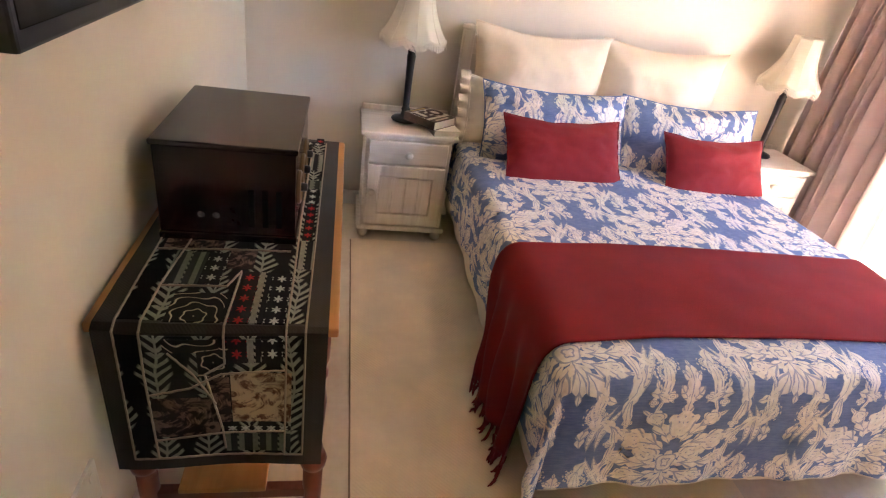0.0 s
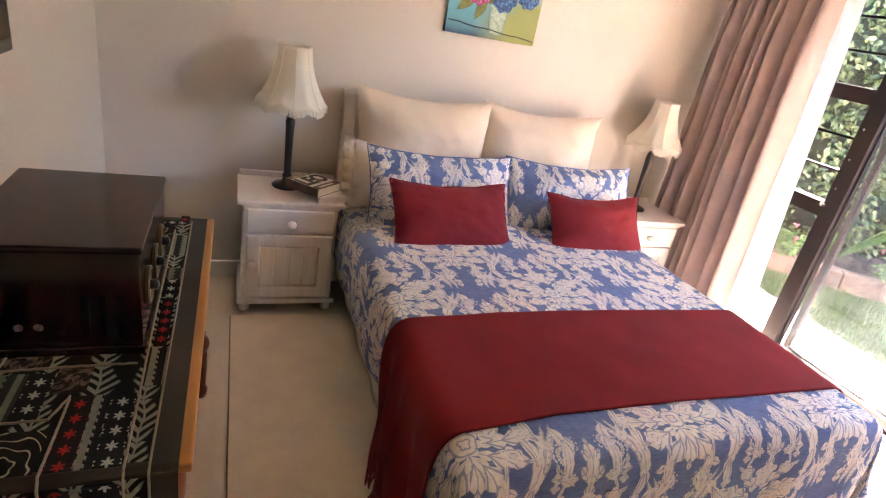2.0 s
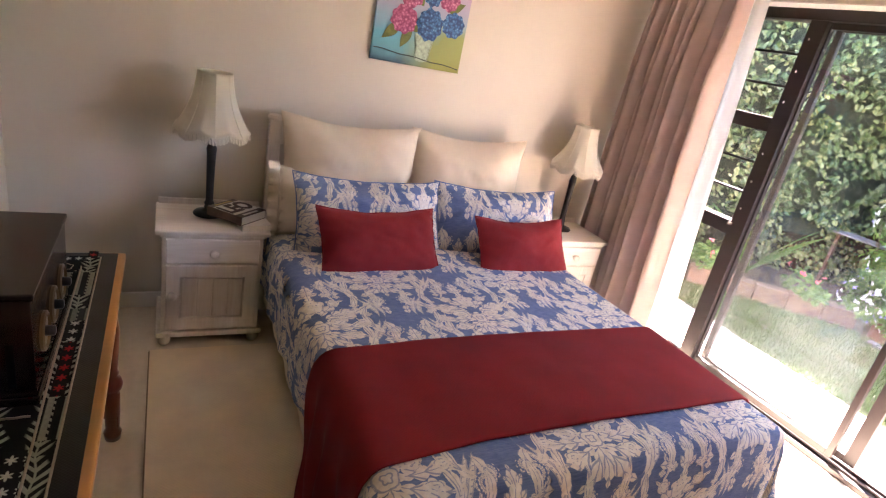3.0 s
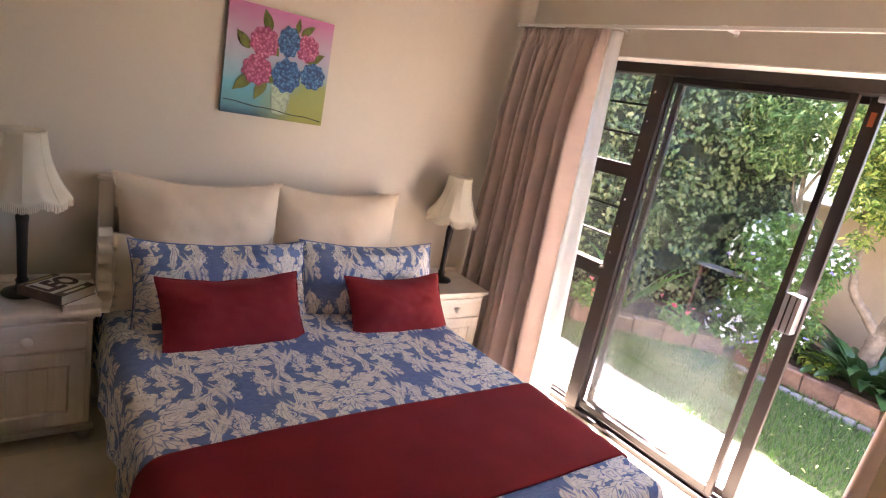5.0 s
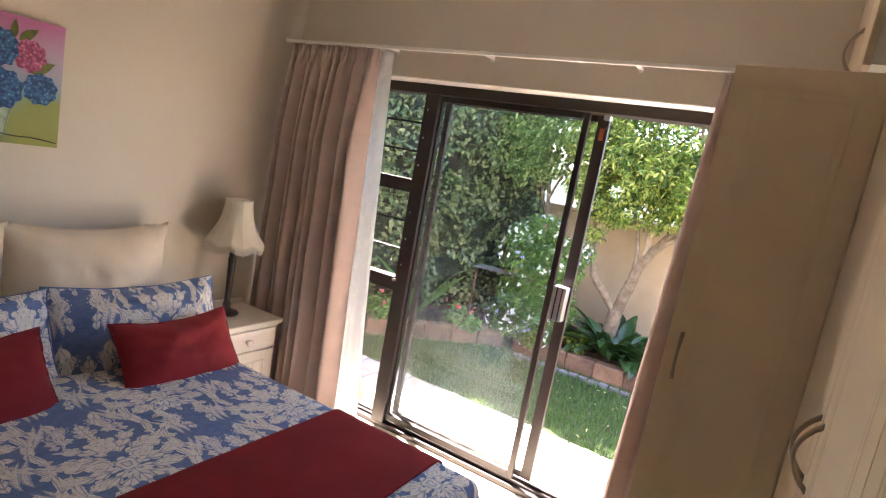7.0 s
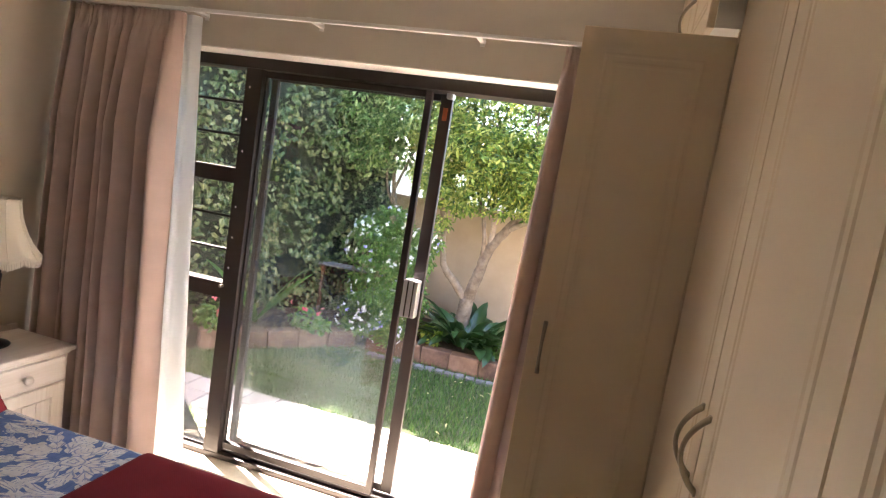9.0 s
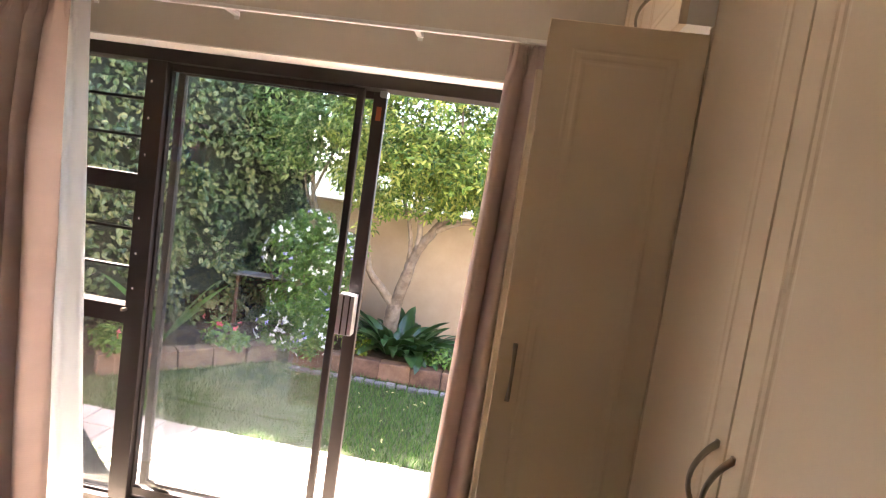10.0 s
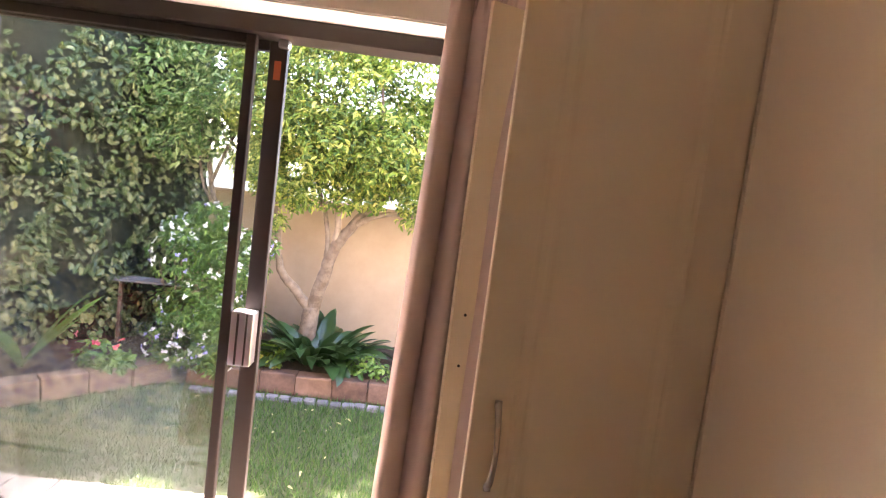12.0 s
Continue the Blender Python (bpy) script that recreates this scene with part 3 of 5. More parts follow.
def curtain(name, y0, y1, foot, folds, seed, label, lining=None):
    """A pleated curtain from y0 to y1 along the rail, its free edge reaching foot at the floor."""
    c = thing(name, pose(RX, y0, 0.0), label, "curtain", "curtains on the rail")
    W, F, Z1 = y1 - y0, foot - y0, 2.225
    rng = random.Random(seed)
    widths = [rng.uniform(0.4, 0.9) * (0.8 + 0.9 * k / folds) * (1.6 if rng.random() < 0.3 else 1.0) for k in range(folds)]
    cuts = [sum(widths[:k]) / sum(widths) for k in range(folds + 1)]
    depth = [min(0.125, 0.055 + 0.65 * abs(W) * w / sum(widths)) * rng.uniform(0.75, 1.15) for w in widths]
    skew = [rng.uniform(0.75, 1.35) for _ in widths]

    def f(a, b):
        z = 0.012 + b * (Z1 - 0.012)
        head = max(0.0, min(1.0, (z - (Z1 - 0.13)) / 0.07))
        a2 = min(1.0, max(0.0, a + 0.012 * math.sin(a * 3.1416) * noise.noise((a * 6, z * 1.1, seed))))
        k = max(0, min(folds - 1, next((n for n in range(folds) if a2 < cuts[n + 1]), folds - 1)))
        q = (a2 - cuts[k]) / (cuts[k + 1] - cuts[k])
        lobe = (0.5 - 0.5 * math.cos(6.283 * q ** skew[k])) ** 1.5
        grow = 0.42 + 0.58 * min(1.0, (Z1 - z) / 0.55)
        x = -depth[k] * lobe * grow * (1 - 0.35 * head) + 0.03
        x -= 0.012 * noise.noise((a * 9, z * 1.6, seed + 5)) * (1 - head)
        y = (W + (F - W) * (1 - b)) * (a2 + 0.2 * (cuts[k + 1] - cuts[k]) * math.sin(6.283 * q) * (1 - 0.6 * head) * -1.0)
        if head > 0:
            x += head * (0.007 * math.sin(a * folds * 19) + 0.004 * math.sin(a * folds * 47 + 9 * b))
        x -= 0.05 * (1 - b) * (1 - a) if lining else 0.0
        return Vector((x, y, z + 0.004 * head * math.sin(a * folds * 25)))

    body = part("drape", sheet(folds * 22, 56, f, lambda a, b: (a * abs(W) * 2.2, b * Z1)), CURTAIN, c, smooth=True)
    thicken(body, 0.004)
    if lining:
        top, low = lining[0] - y0, lining[1] - y0

        def g(a, b):
            z = 0.03 + b * (Z1 - 0.03)
            ya = (W + (F - W) * (1 - b)) * 0.965
            yb = top + (low - top) * (1 - b) ** 1.15
            fold = 0.02 * math.sin(a * 8.5 + 0.6 * math.sin(z * 2.1)) * (0.35 + 0.65 * (1 - b))
            return Vector((0.035 + fold + 0.03 * a - 0.05 * a * (1 - b), ya + (yb - ya) * a, z + 0.02 * a * (1 - b)))
        thicken(part("lining", sheet(36, 50, g, lambda a, b: (a * 0.2, b * Z1)), LININGM, c, "white cotton lining edge", smooth=True), 0.003)
    tape = part("heading_tape", sheet(folds * 12, 4, lambda a, b: f(a, 1 - b * 0.04) + Vector((0.008, 0, 0.0)), lambda a, b: (a, b)), LININGM, c, "white heading tape")
    thicken(tape, 0.002)
    return c


curtain("curtain", -0.05, -0.715, -0.795, 10, 3, "taupe pencil-pleat curtain with white lining, drawn back", (-0.775, -0.97))
curtain("curtain", -2.84, -2.465, -2.385, 6, 8, "taupe pencil-pleat curtain bunched beside the wardrobe")

# ---- wardrobe ----
WF, DW = -2.942, 0.465
DOORX = [0.95 + DW * k for k in range(5)]
ROUTE = [(0.0, 0.002), (0.002, 0.0), (0.062, 0.0), (0.066, 0.0009), (0.069, 0.0009), (0.073, 0.0), (0.082, 0.0), (0.087, 0.001), (0.092, 0.001), (0.098, 0.0003)]
ROUTE_DEEP = [(d, z * 2.2) for d, z in ROUTE]


def bow_handle(parent, x, z, y=0.0, length=0.138):
    pts = [(x, y - 0.036 * math.sin(math.pi * i / 12) ** 0.8, z + length * (i / 12 - 0.5)) for i in range(13)]
    rad = [0.0062 - 0.002 * math.sin(math.pi * i / 12) for i in range(13)]
    bm = tube(pts, rad, 10)
    for s in (-0.5, 0.5):
        box(x - 0.006, x + 0.006, y - 0.004, y + 0.002, z + s * length - 0.006, z + s * length + 0.006, 0.002, bm=bm)
    return part("handle", bm, PEWTER, parent, "bowed pewter handle", smooth=True)


ward = thing("wardrobe", pose(0.95, WF, 0), "cream foil built-in wardrobe with routed doors and pewter handles", "wardrobe")
D = 0.58
for x0, x1, z1 in ((-0.2, -0.184, 2.6), (1.672, 1.688, 2.6), (EAST - 0.95 - 0.018, EAST - 0.95 - 0.002, 2.6), (0.832, 0.848, 2.48)):
    part("side_panel", box(x0, x1, -D, -0.002 - 0.018, 0.0, z1, 0.001), INNER, ward)
part("plinth", box(-0.18, EAST - 0.97, -0.09, -0.06, 0.0, 0.08), CUPBOARD, ward)
part("base_board", box(-0.183, 2.475, -D, -0.022, 0.08, 0.096), INNER, ward)
part("back_board", box(-0.183, 2.475, -D - 0.004, -D, 0.08, 2.55), INNER, ward)
part("top_board", box(-0.183, 2.475, -D, -0.022, 2.565, 2.6), INNER, ward)
part("mid_shelf", box(1.69, 2.475, -D, -0.022, 2.122, 2.14), INNER, ward)
part("inner_shelf", box(1.69, 2.475, -D, -0.08, 1.7, 1.718), INNER, ward)
part("inner_shelf", box(1.69, 2.475, -D, -0.08, 1.2, 1.218), INNER, ward)


def ward_door(x, z0, h, w, m, handle_x, handle_z, label="", plain_end=False, route=ROUTE_DEEP):
    bm = panel(w - 0.004, h, 0.018, route, plain_end=plain_end)
    ob = part("door", bm, CUPBOARD, ward, label)
    ob.matrix_basis = m
    if handle_x is not None:
        bow_handle(ob, handle_x, handle_z - z0)
    return ob


# doors face +y: turn the board half round
for k in range(4):
    right_end = 1.68 - (3 - k) * DW
    hx = 0.03 if k % 2 == 0 else DW - 0.034
    ward_door(0, 0.08, 2.44, DW, pose(right_end - 0.002, 0.0, 0.08, 0, 0, 180), hx, 1.24, plain_end=k == 3)
# open pair, first leaf swung square to the front, second folded back towards the window
part("hinge_stile", box(1.677, 1.699, -0.02, 0.0015, 0.08, 2.12), CUPBOARD, ward)
d1 = ward_door(0, 0.08, 2.02, 0.372, pose(1.68, 0.37, 0.08, 0, 0, -90), 0.04, 1.238, "open routed wardrobe door", route=ROUTE)
d2 = ward_door(0, 0.08, 2.035, 0.425, pose(2.478, -0.002, 0.09, 0, 0, 115), 0.385, 1.238, "open wardrobe door seen from its plain inner side")
for z in (1.165, 1.305):
    part("screw", moved(lathe([(0.004, 0), (0.004, 0.003), (0.001, 0.004)], 10), pose(0.385, 0.0175, z - 0.08, -90, 0, 0)), BRONZE, d2, "dark screw head of the handle")
for k in range(2):
    ward_door(0, 2.118, 0.46, 0.405, pose(1.685 + (k + 1) * 0.397, 0.08, 2.118, 0, 0, 180), 0.04 if k == 0 else None, 2.24, "upper cupboard door")
part("upper_box", box(1.69, 2.475, -0.02, 0.06, 2.122, 2.57), INNER, ward)

# ---- bed ----
BX0, BX1, BY0, BY1, BZ = 1.12, 2.65, -0.1, -2.04, 0.545
bed = thing("bed", pose(BX0, BY1, 0), "queen bed base with cream painted headboard and cream valance", "bed")
BW, BL = BX1 - BX0, BY0 - BY1
part("base", box(0.04, BW - 0.04, 0.05, BL - 0.01, 0.055, 0.3, 0.012), BEDWOOD, bed, "dark brown bed base")
part("mattress", box(0.02, BW - 0.02, 0.03, BL - 0.01, 0.3, 0.525, 0.05, seg=4), VALANCE, bed)
for x in (0.1, BW - 0.1):
    for y in (0.12, BL - 0.12):
        part("foot", lathe([(0.025, 0.0), (0.032, 0.01), (0.032, 0.055)], 14, (x, y)), BEDWOOD, bed)


def valance_side(p0, p1, out):
    n = int((Vector(p1) - Vector(p0)).length / 0.012)
    def f(a, b):
        p = Vector(p0).lerp(Vector(p1), a)
        r = 0.006 * math.sin(a * n * 0.22) * (1 - b) + 0.012 * (1 - b)
        return Vector((p.x + out[0] * r, p.y + out[1] * r, 0.10 + 0.012 * math.sin(a * 9) + b * 0.24))
    thicken(part("valance", sheet(n, 6, f, lambda a, b: (a * 2, b * 0.25)), VALANCE, bed, "gathered cream cotton valance", smooth=True), 0.003)


valance_side((0.015, BL - 0.02, 0), (0.015, 0.03, 0), (-1, 0))
valance_side((0.015, 0.022, 0), (BW - 0.015, 0.022, 0), (0, -1))
valance_side((BW - 0.015, 0.03, 0), (BW - 0.015, BL - 0.02, 0), (1, 0))
HB = BL + 0.015
for x in (-0.03, BW - 0.17):
    bm = box(x, x + 0.06, HB, HB + 0.05, 0.0, 1.07, 0.006)
    lathe([(0.036, 1.07), (0.04, 1.08), (0.034, 1.092), (0.01, 1.098)], 16, (x + 0.03, HB + 0.025), bm)
    part("post", bm, WASH, bed, "cream painted headboard post")
part("top_rail", box(0.03, BW - 0.17, HB + 0.01, HB + 0.04, 0.95, 1.05, 0.008), WASH, bed)
part("lower_rail", box(0.03, BW - 0.17, HB + 0.01, HB + 0.04, 0.45, 0.55, 0.008), WASH, bed)
for k in range(9):
    x = 0.1 + k * (BW - 0.34) / 8
    part("slat", box(x - 0.03, x + 0.03, HB + 0.015, HB + 0.035, 0.55, 0.95, 0.004), WASH, bed)


def draped(u, v, lift, ripple, rad=0.06):
    """A cloth over the mattress: u across from the west edge, v along from the foot; outside it hangs."""
    W, L = BX1 - BX0 + 0.03, BL
    eu = -u if u < 0 else (u - W if u > W else 0.0)
    ev = -v if v < 0 else 0.0
    cu, cv = min(max(u, 0.0), W), max(v, 0.0)
    su = -1.0 if u < 0 else 1.0
    puff = 0.012 * math.sin(math.pi * cu / W) + 0.008 * noise.noise((u * 2.3, v * 2.3, 1.0))
    e = math.hypot(eu, ev)
    x, y, z = cu, cv, BZ + puff
    edge = min(min(cu, W - cu), cv if cv < 0.5 else 9)
    if e == 0 and edge < rad:
        z -= (rad - math.sqrt(max(0, rad * rad - (rad - edge) ** 2))) * 0.6
    if e > 0:
        nx, ny = su * eu / e, -ev / e
        z -= rad * 0.6
        k = min(1.0, e / 0.08)
        along = v if eu > ev else u
        fold = math.sin(along * 17 + 1.3 * math.sin(along * 5)) + 0.5 * math.sin(along * 37 + 2)
        out = 0.012 * k + ripple * fold * min(1.0, e / 0.3) + 0.018 * e
        corner = min(eu, ev) / max(e, 1e-6)
        out += 0.05 * corner * min(1, e / 0.25)
        x, y, z = x + nx * out, y + ny * out, z - e
    n = Vector((su * min(1, eu * 20), -min(1, ev * 20), 1.0 if e == 0 else 0.25)).normalized()
    return Vector((BX0 - 0.015 + x, BY1 - 0.015 + y, max(z, 0.05))) + n * lift


SPREAD_W = BX1 - BX0 + 0.03
cover = sheet(170, 170, lambda a, b: draped(-0.27 + a * (SPREAD_W + 0.54), -0.37 + b * (BL + 0.36), 0.0, 0.009),
              lambda a, b: (-0.27 + a * (SPREAD_W + 0.54) - 0.375, -0.18 + b * (BL + 0.36)))
cover = part("bedspread", cover, DAMASK, smooth=True)
tagged(thicken(cover, 0.006, 1.0), "blue and cream damask print bedspread over the bed", "bedspread")


hem = []
for i in range(61):
    hem.append(draped(-0.27, BL - 0.01 - i / 60 * (BL + 0.36), 0.003, 0.009))
for i in range(1, 61):
    hem.append(draped(-0.27 + i / 60 * (SPREAD_W + 0.54), -0.37, 0.003, 0.009))
for i in range(1, 61):
    hem.append(draped(SPREAD_W + 0.27, -0.37 + i / 60 * (BL + 0.36), 0.003, 0.009))
part("hem", tube(hem, 0.0045, 6), fabric("cream_piping", (0.7, 0.63, 0.52)), cover, "narrow cream piped hem")


def throw_point(a, b):
    u = -0.42 + a * (SPREAD_W + 0.42 + 0.3)
    west = max(0.0, (0.35 - u)) / 0.35
    q = min(1.0, max(0.0, -u / 0.47))
    v0, v1 = 0.16 - 0.03 * west - 0.01 * q, 0.69 - 0.24 * q ** 1.3
    v = v0 + (v1 - v0) * b
    p = draped(u, max(v, 0.004), 0.012, 0.014)
    if u < 0:
        p.x -= 0.004 + 0.12 * u * u
        p.x += 0.016 * math.sin(b * 24 + 2 * u) * min(1, -u * 5)
    p.z += 0.003 * noise.noise((u * 7, v * 7, 5))
    return p


throw = part("throw", sheet(150, 60, throw_point, lambda a, b: (a * 2.2, b * 0.55)), REDTHROW, smooth=True)
tagged(thicken(throw, 0.006, 1.0), "dark crimson fringed wool throw across the bed foot", "throw")
rng = random.Random(4)
for k in range(34):
    b = k / 33
    p = throw_point(0.0, b)
    pts = [p + Vector((0.0, 0.0, 0.01))]
    dx, dy = rng.uniform(-0.03, 0.004), rng.uniform(-0.02, 0.02)
    for i in range(1, 6):
        q = i / 5
        pts.append(p + Vector((dx * q * q - 0.004 * q, dy * q + rng.uniform(-0.004, 0.004), -min(0.07 * q, p.z - 0.022))))
    part("tassel", tube(pts, [0.005, 0.0065, 0.005, 0.006, 0.005, 0.002], 6), REDTHROW, throw, "twisted crimson tassel")


def pillow(name, w, h, t, m, material, label, category="pillow", group="", uvoff=(0, 0), flange=0.0, sag=0.02, seed=1, sharp=0.55, pinch=0.055):
    """A stuffed cushion in its own xz plane, standing on z = 0, front towards -y."""
    bm = bmesh.new()
    uv = bm.loops.layers.uv.new("UVMap")
    n = 28

    def f(a, b, side):
        x, z = a * 2 - 1, b * 2 - 1
        pin = 1 - pinch * (1 - abs(z) ** 2)
        pinz = 1 - pinch * 1.1 * (1 - abs(x) ** 2)
        th = (max(0, 1 - abs(x) ** 2.6) * max(0, 1 - abs(z) ** 2.6)) ** sharp * t / 2
        th *= 1 + 0.22 * noise.noise((x * 1.7 + seed, z * 1.7, seed * 3.1))
        y = side * th * (1 + 0.12 * noise.noise((x * 5, z * 5 + x * 3, seed * 1.7))) + 0.008 * noise.noise((x * 3 + seed, z * 3, 7))
        y += side * 0.007 * (1 - x * x * z * z) * noise.noise(((x + z) * 2.2, (x - z) * 7 * (0.4 + abs(x)), seed * 2.3))
        zz = (z * pinz + 1) * h / 2 - sag * (1 - x * x) * max(0, z) + 0.006 * noise.noise((x * 2, z * 2, seed))
        return Vector((x * pin * w / 2, y, zz))

    for side in (-1, 1):
        vs = [[bm.verts.new(f(i / n, j / n, side)) for j in range(n + 1)] for i in range(n + 1)]
        for i in range(n):
            for j in range(n):
                q = [vs[i][j], vs[i + 1][j], vs[i + 1][j + 1], vs[i][j + 1]]
                fc = bm.faces.new(q if side < 0 else q[::-1])
                for lp in fc.loops:
                    lp[uv].uv = (lp.vert.co.x + uvoff[0], lp.vert.co.z + uvoff[1])
    bmesh.ops.remove_doubles(bm, verts=bm.verts, dist=0.0004)
    ob = part(name, bm, material, smooth=True)
    ob.matrix_basis = m
    tagged(ob, label, category, group)
    seam = [f(i / n, 0, 1) for i in range(n + 1)] + [f(1, j / n, 1) for j in range(1, n + 1)] + [f(1 - i / n, 1, 1) for i in range(1, n + 1)] + [f(0, 1 - j / n, 1) for j in range(1, n + 1)]
    part("seam", tube(seam, 0.0035 if not flange else 0.006, 6), material, ob)
    return ob


for x, s in ((1.505, 1), (2.2, 2)):
    pillow("pillow", 0.75, 0.618, 0.27, pose(x, -0.215, 0.517, -7, 0, 0), CREAMCOT, "large plain cream cotton pillow against the headboard", group="cream pillows", seed=s, sag=0.012, pinch=0.085, sharp=0.62)
ruf = pillow("pillow", 0.7, 0.35, 0.13, pose(1.47, -0.3, 0.54, -14, 0, 0), VALANCE, "cream pillow with a ruffled edge behind the printed one", seed=5)


def ruffle(a, b):
    z = b * 0.37
    return Vector((-0.34 - 0.05 * a, 0.012 * math.sin(b * 40) * a, z + 0.004 * math.sin(b * 60) * a))


thicken(part("ruffle", sheet(4, 60, ruffle, lambda a, b: (a * 0.06, b * 0.42)), VALANCE, ruf, "ruffled cream cotton frill"), 0.003)
for x, s in ((1.56, 3), (2.31, 4)):
    pillow("pillow", 0.78, 0.42, 0.19, pose(x, -0.52, 0.515, -27, 0, 0 if s == 3 else -3), DAMASK, "blue and cream damask print pillow", group="printed pillows", seed=s, sharp=0.75, uvoff=(0.1 + s * 0.21, 0.15))
for x, w, h, lean, turn, s in ((1.555, 0.605, 0.35, -37, 3, 6), (2.36, 0.57, 0.325, -34, 1, 7)):
    pillow("cushion", w, h, 0.16, pose(x, -0.745, 0.518, lean, 0, turn), REDCUSH, "plain crimson rectangular scatter cushion on the bed", "cushion", "red cushions", seed=s, sharp=0.75)


# ---- bedside cabinets ----
def bedside():
    c = thing("bedside_cabinet", pose(0.592, -0.42, 0), "whitewashed pine bedside cabinet with a drawer and a planked door", "bedside cabinet", "bedside cabinets")
    w, dp, h = 0.491, 0.385, 0.598
    bm = box(0.0, w, 0.0, dp, h - 0.022, h, 0.008, seg=3)
    part("top", bm, WASHTOP, c)
    bm = box(0.01, w - 0.01, dp - 0.022, dp - 0.004, h, h + 0.03, 0.006)
    part("gallery", bm, WASH, c, "low shaped rail at the back")
    part("body", box(0.028, w - 0.028, 0.022, dp - 0.01, 0.078, h - 0.022, 0.003), WASH, c)
    part("moulding", box(0.02, w - 0.02, 0.014, dp - 0.01, h - 0.036, h - 0.0225, 0.005), WASH, c)
    part("plinth", box(0.008, w - 0.008, 0.004, dp - 0.004, 0.05, 0.078, 0.008, seg=3), WASH, c)
    for x in (0.045, w - 0.045):
        for y in (0.04, dp - 0.04):
            part("foot", lathe([(0.017, 0.0), (0.026, 0.012), (0.028, 0.025), (0.022, 0.042), (0.018, 0.051)], 16, (x, y)), WASH, c, smooth=True)
    dr = part("drawer", moved(panel(w - 0.09, 0.118, 0.016, [(0, 0.004), (0.004, 0.0), (0.012, 0.0)]), pose(0.045, 0.008, 0.436)), WASHTOP, c)
    knob = [(0.01, 0), (0.009, 0.01), (0.018, 0.017), (0.021, 0.027), (0.017, 0.036), (0.005, 0.04)]
    part("knob", moved(lathe(knob, 16), pose(w / 2, 0.008, 0.494, 90, 0, 0)), WASH, dr, "turned whitewashed knob", smooth=True)
    door = part("door", moved(panel(w - 0.09, 0.335, 0.016, [(0, 0.004), (0.004, 0.0), (0.058, 0.0), (0.064, 0.007), (0.066, 0.012)]), pose(0.045, 0.008, 0.09)), WASH, c)
    pw = (w - 0.09 - 0.132) / 4
    for k in range(4):
        x = 0.045 + 0.066 + k * pw
        part("plank", box(x + 0.0015, x + pw - 0.0015, 0.0115, 0.0185, 0.157, 0.358, 0.002), WASH, door)
    part("knob", moved(lathe(knob, 16), pose(0.072, 0.008, 0.28, 90, 0, 0)), WASH, door, "turned whitewashed knob", smooth=True)
    return c


ns1 = bedside()
ns2 = copy_thing(ns1, pose(2.70, -0.425, 0))


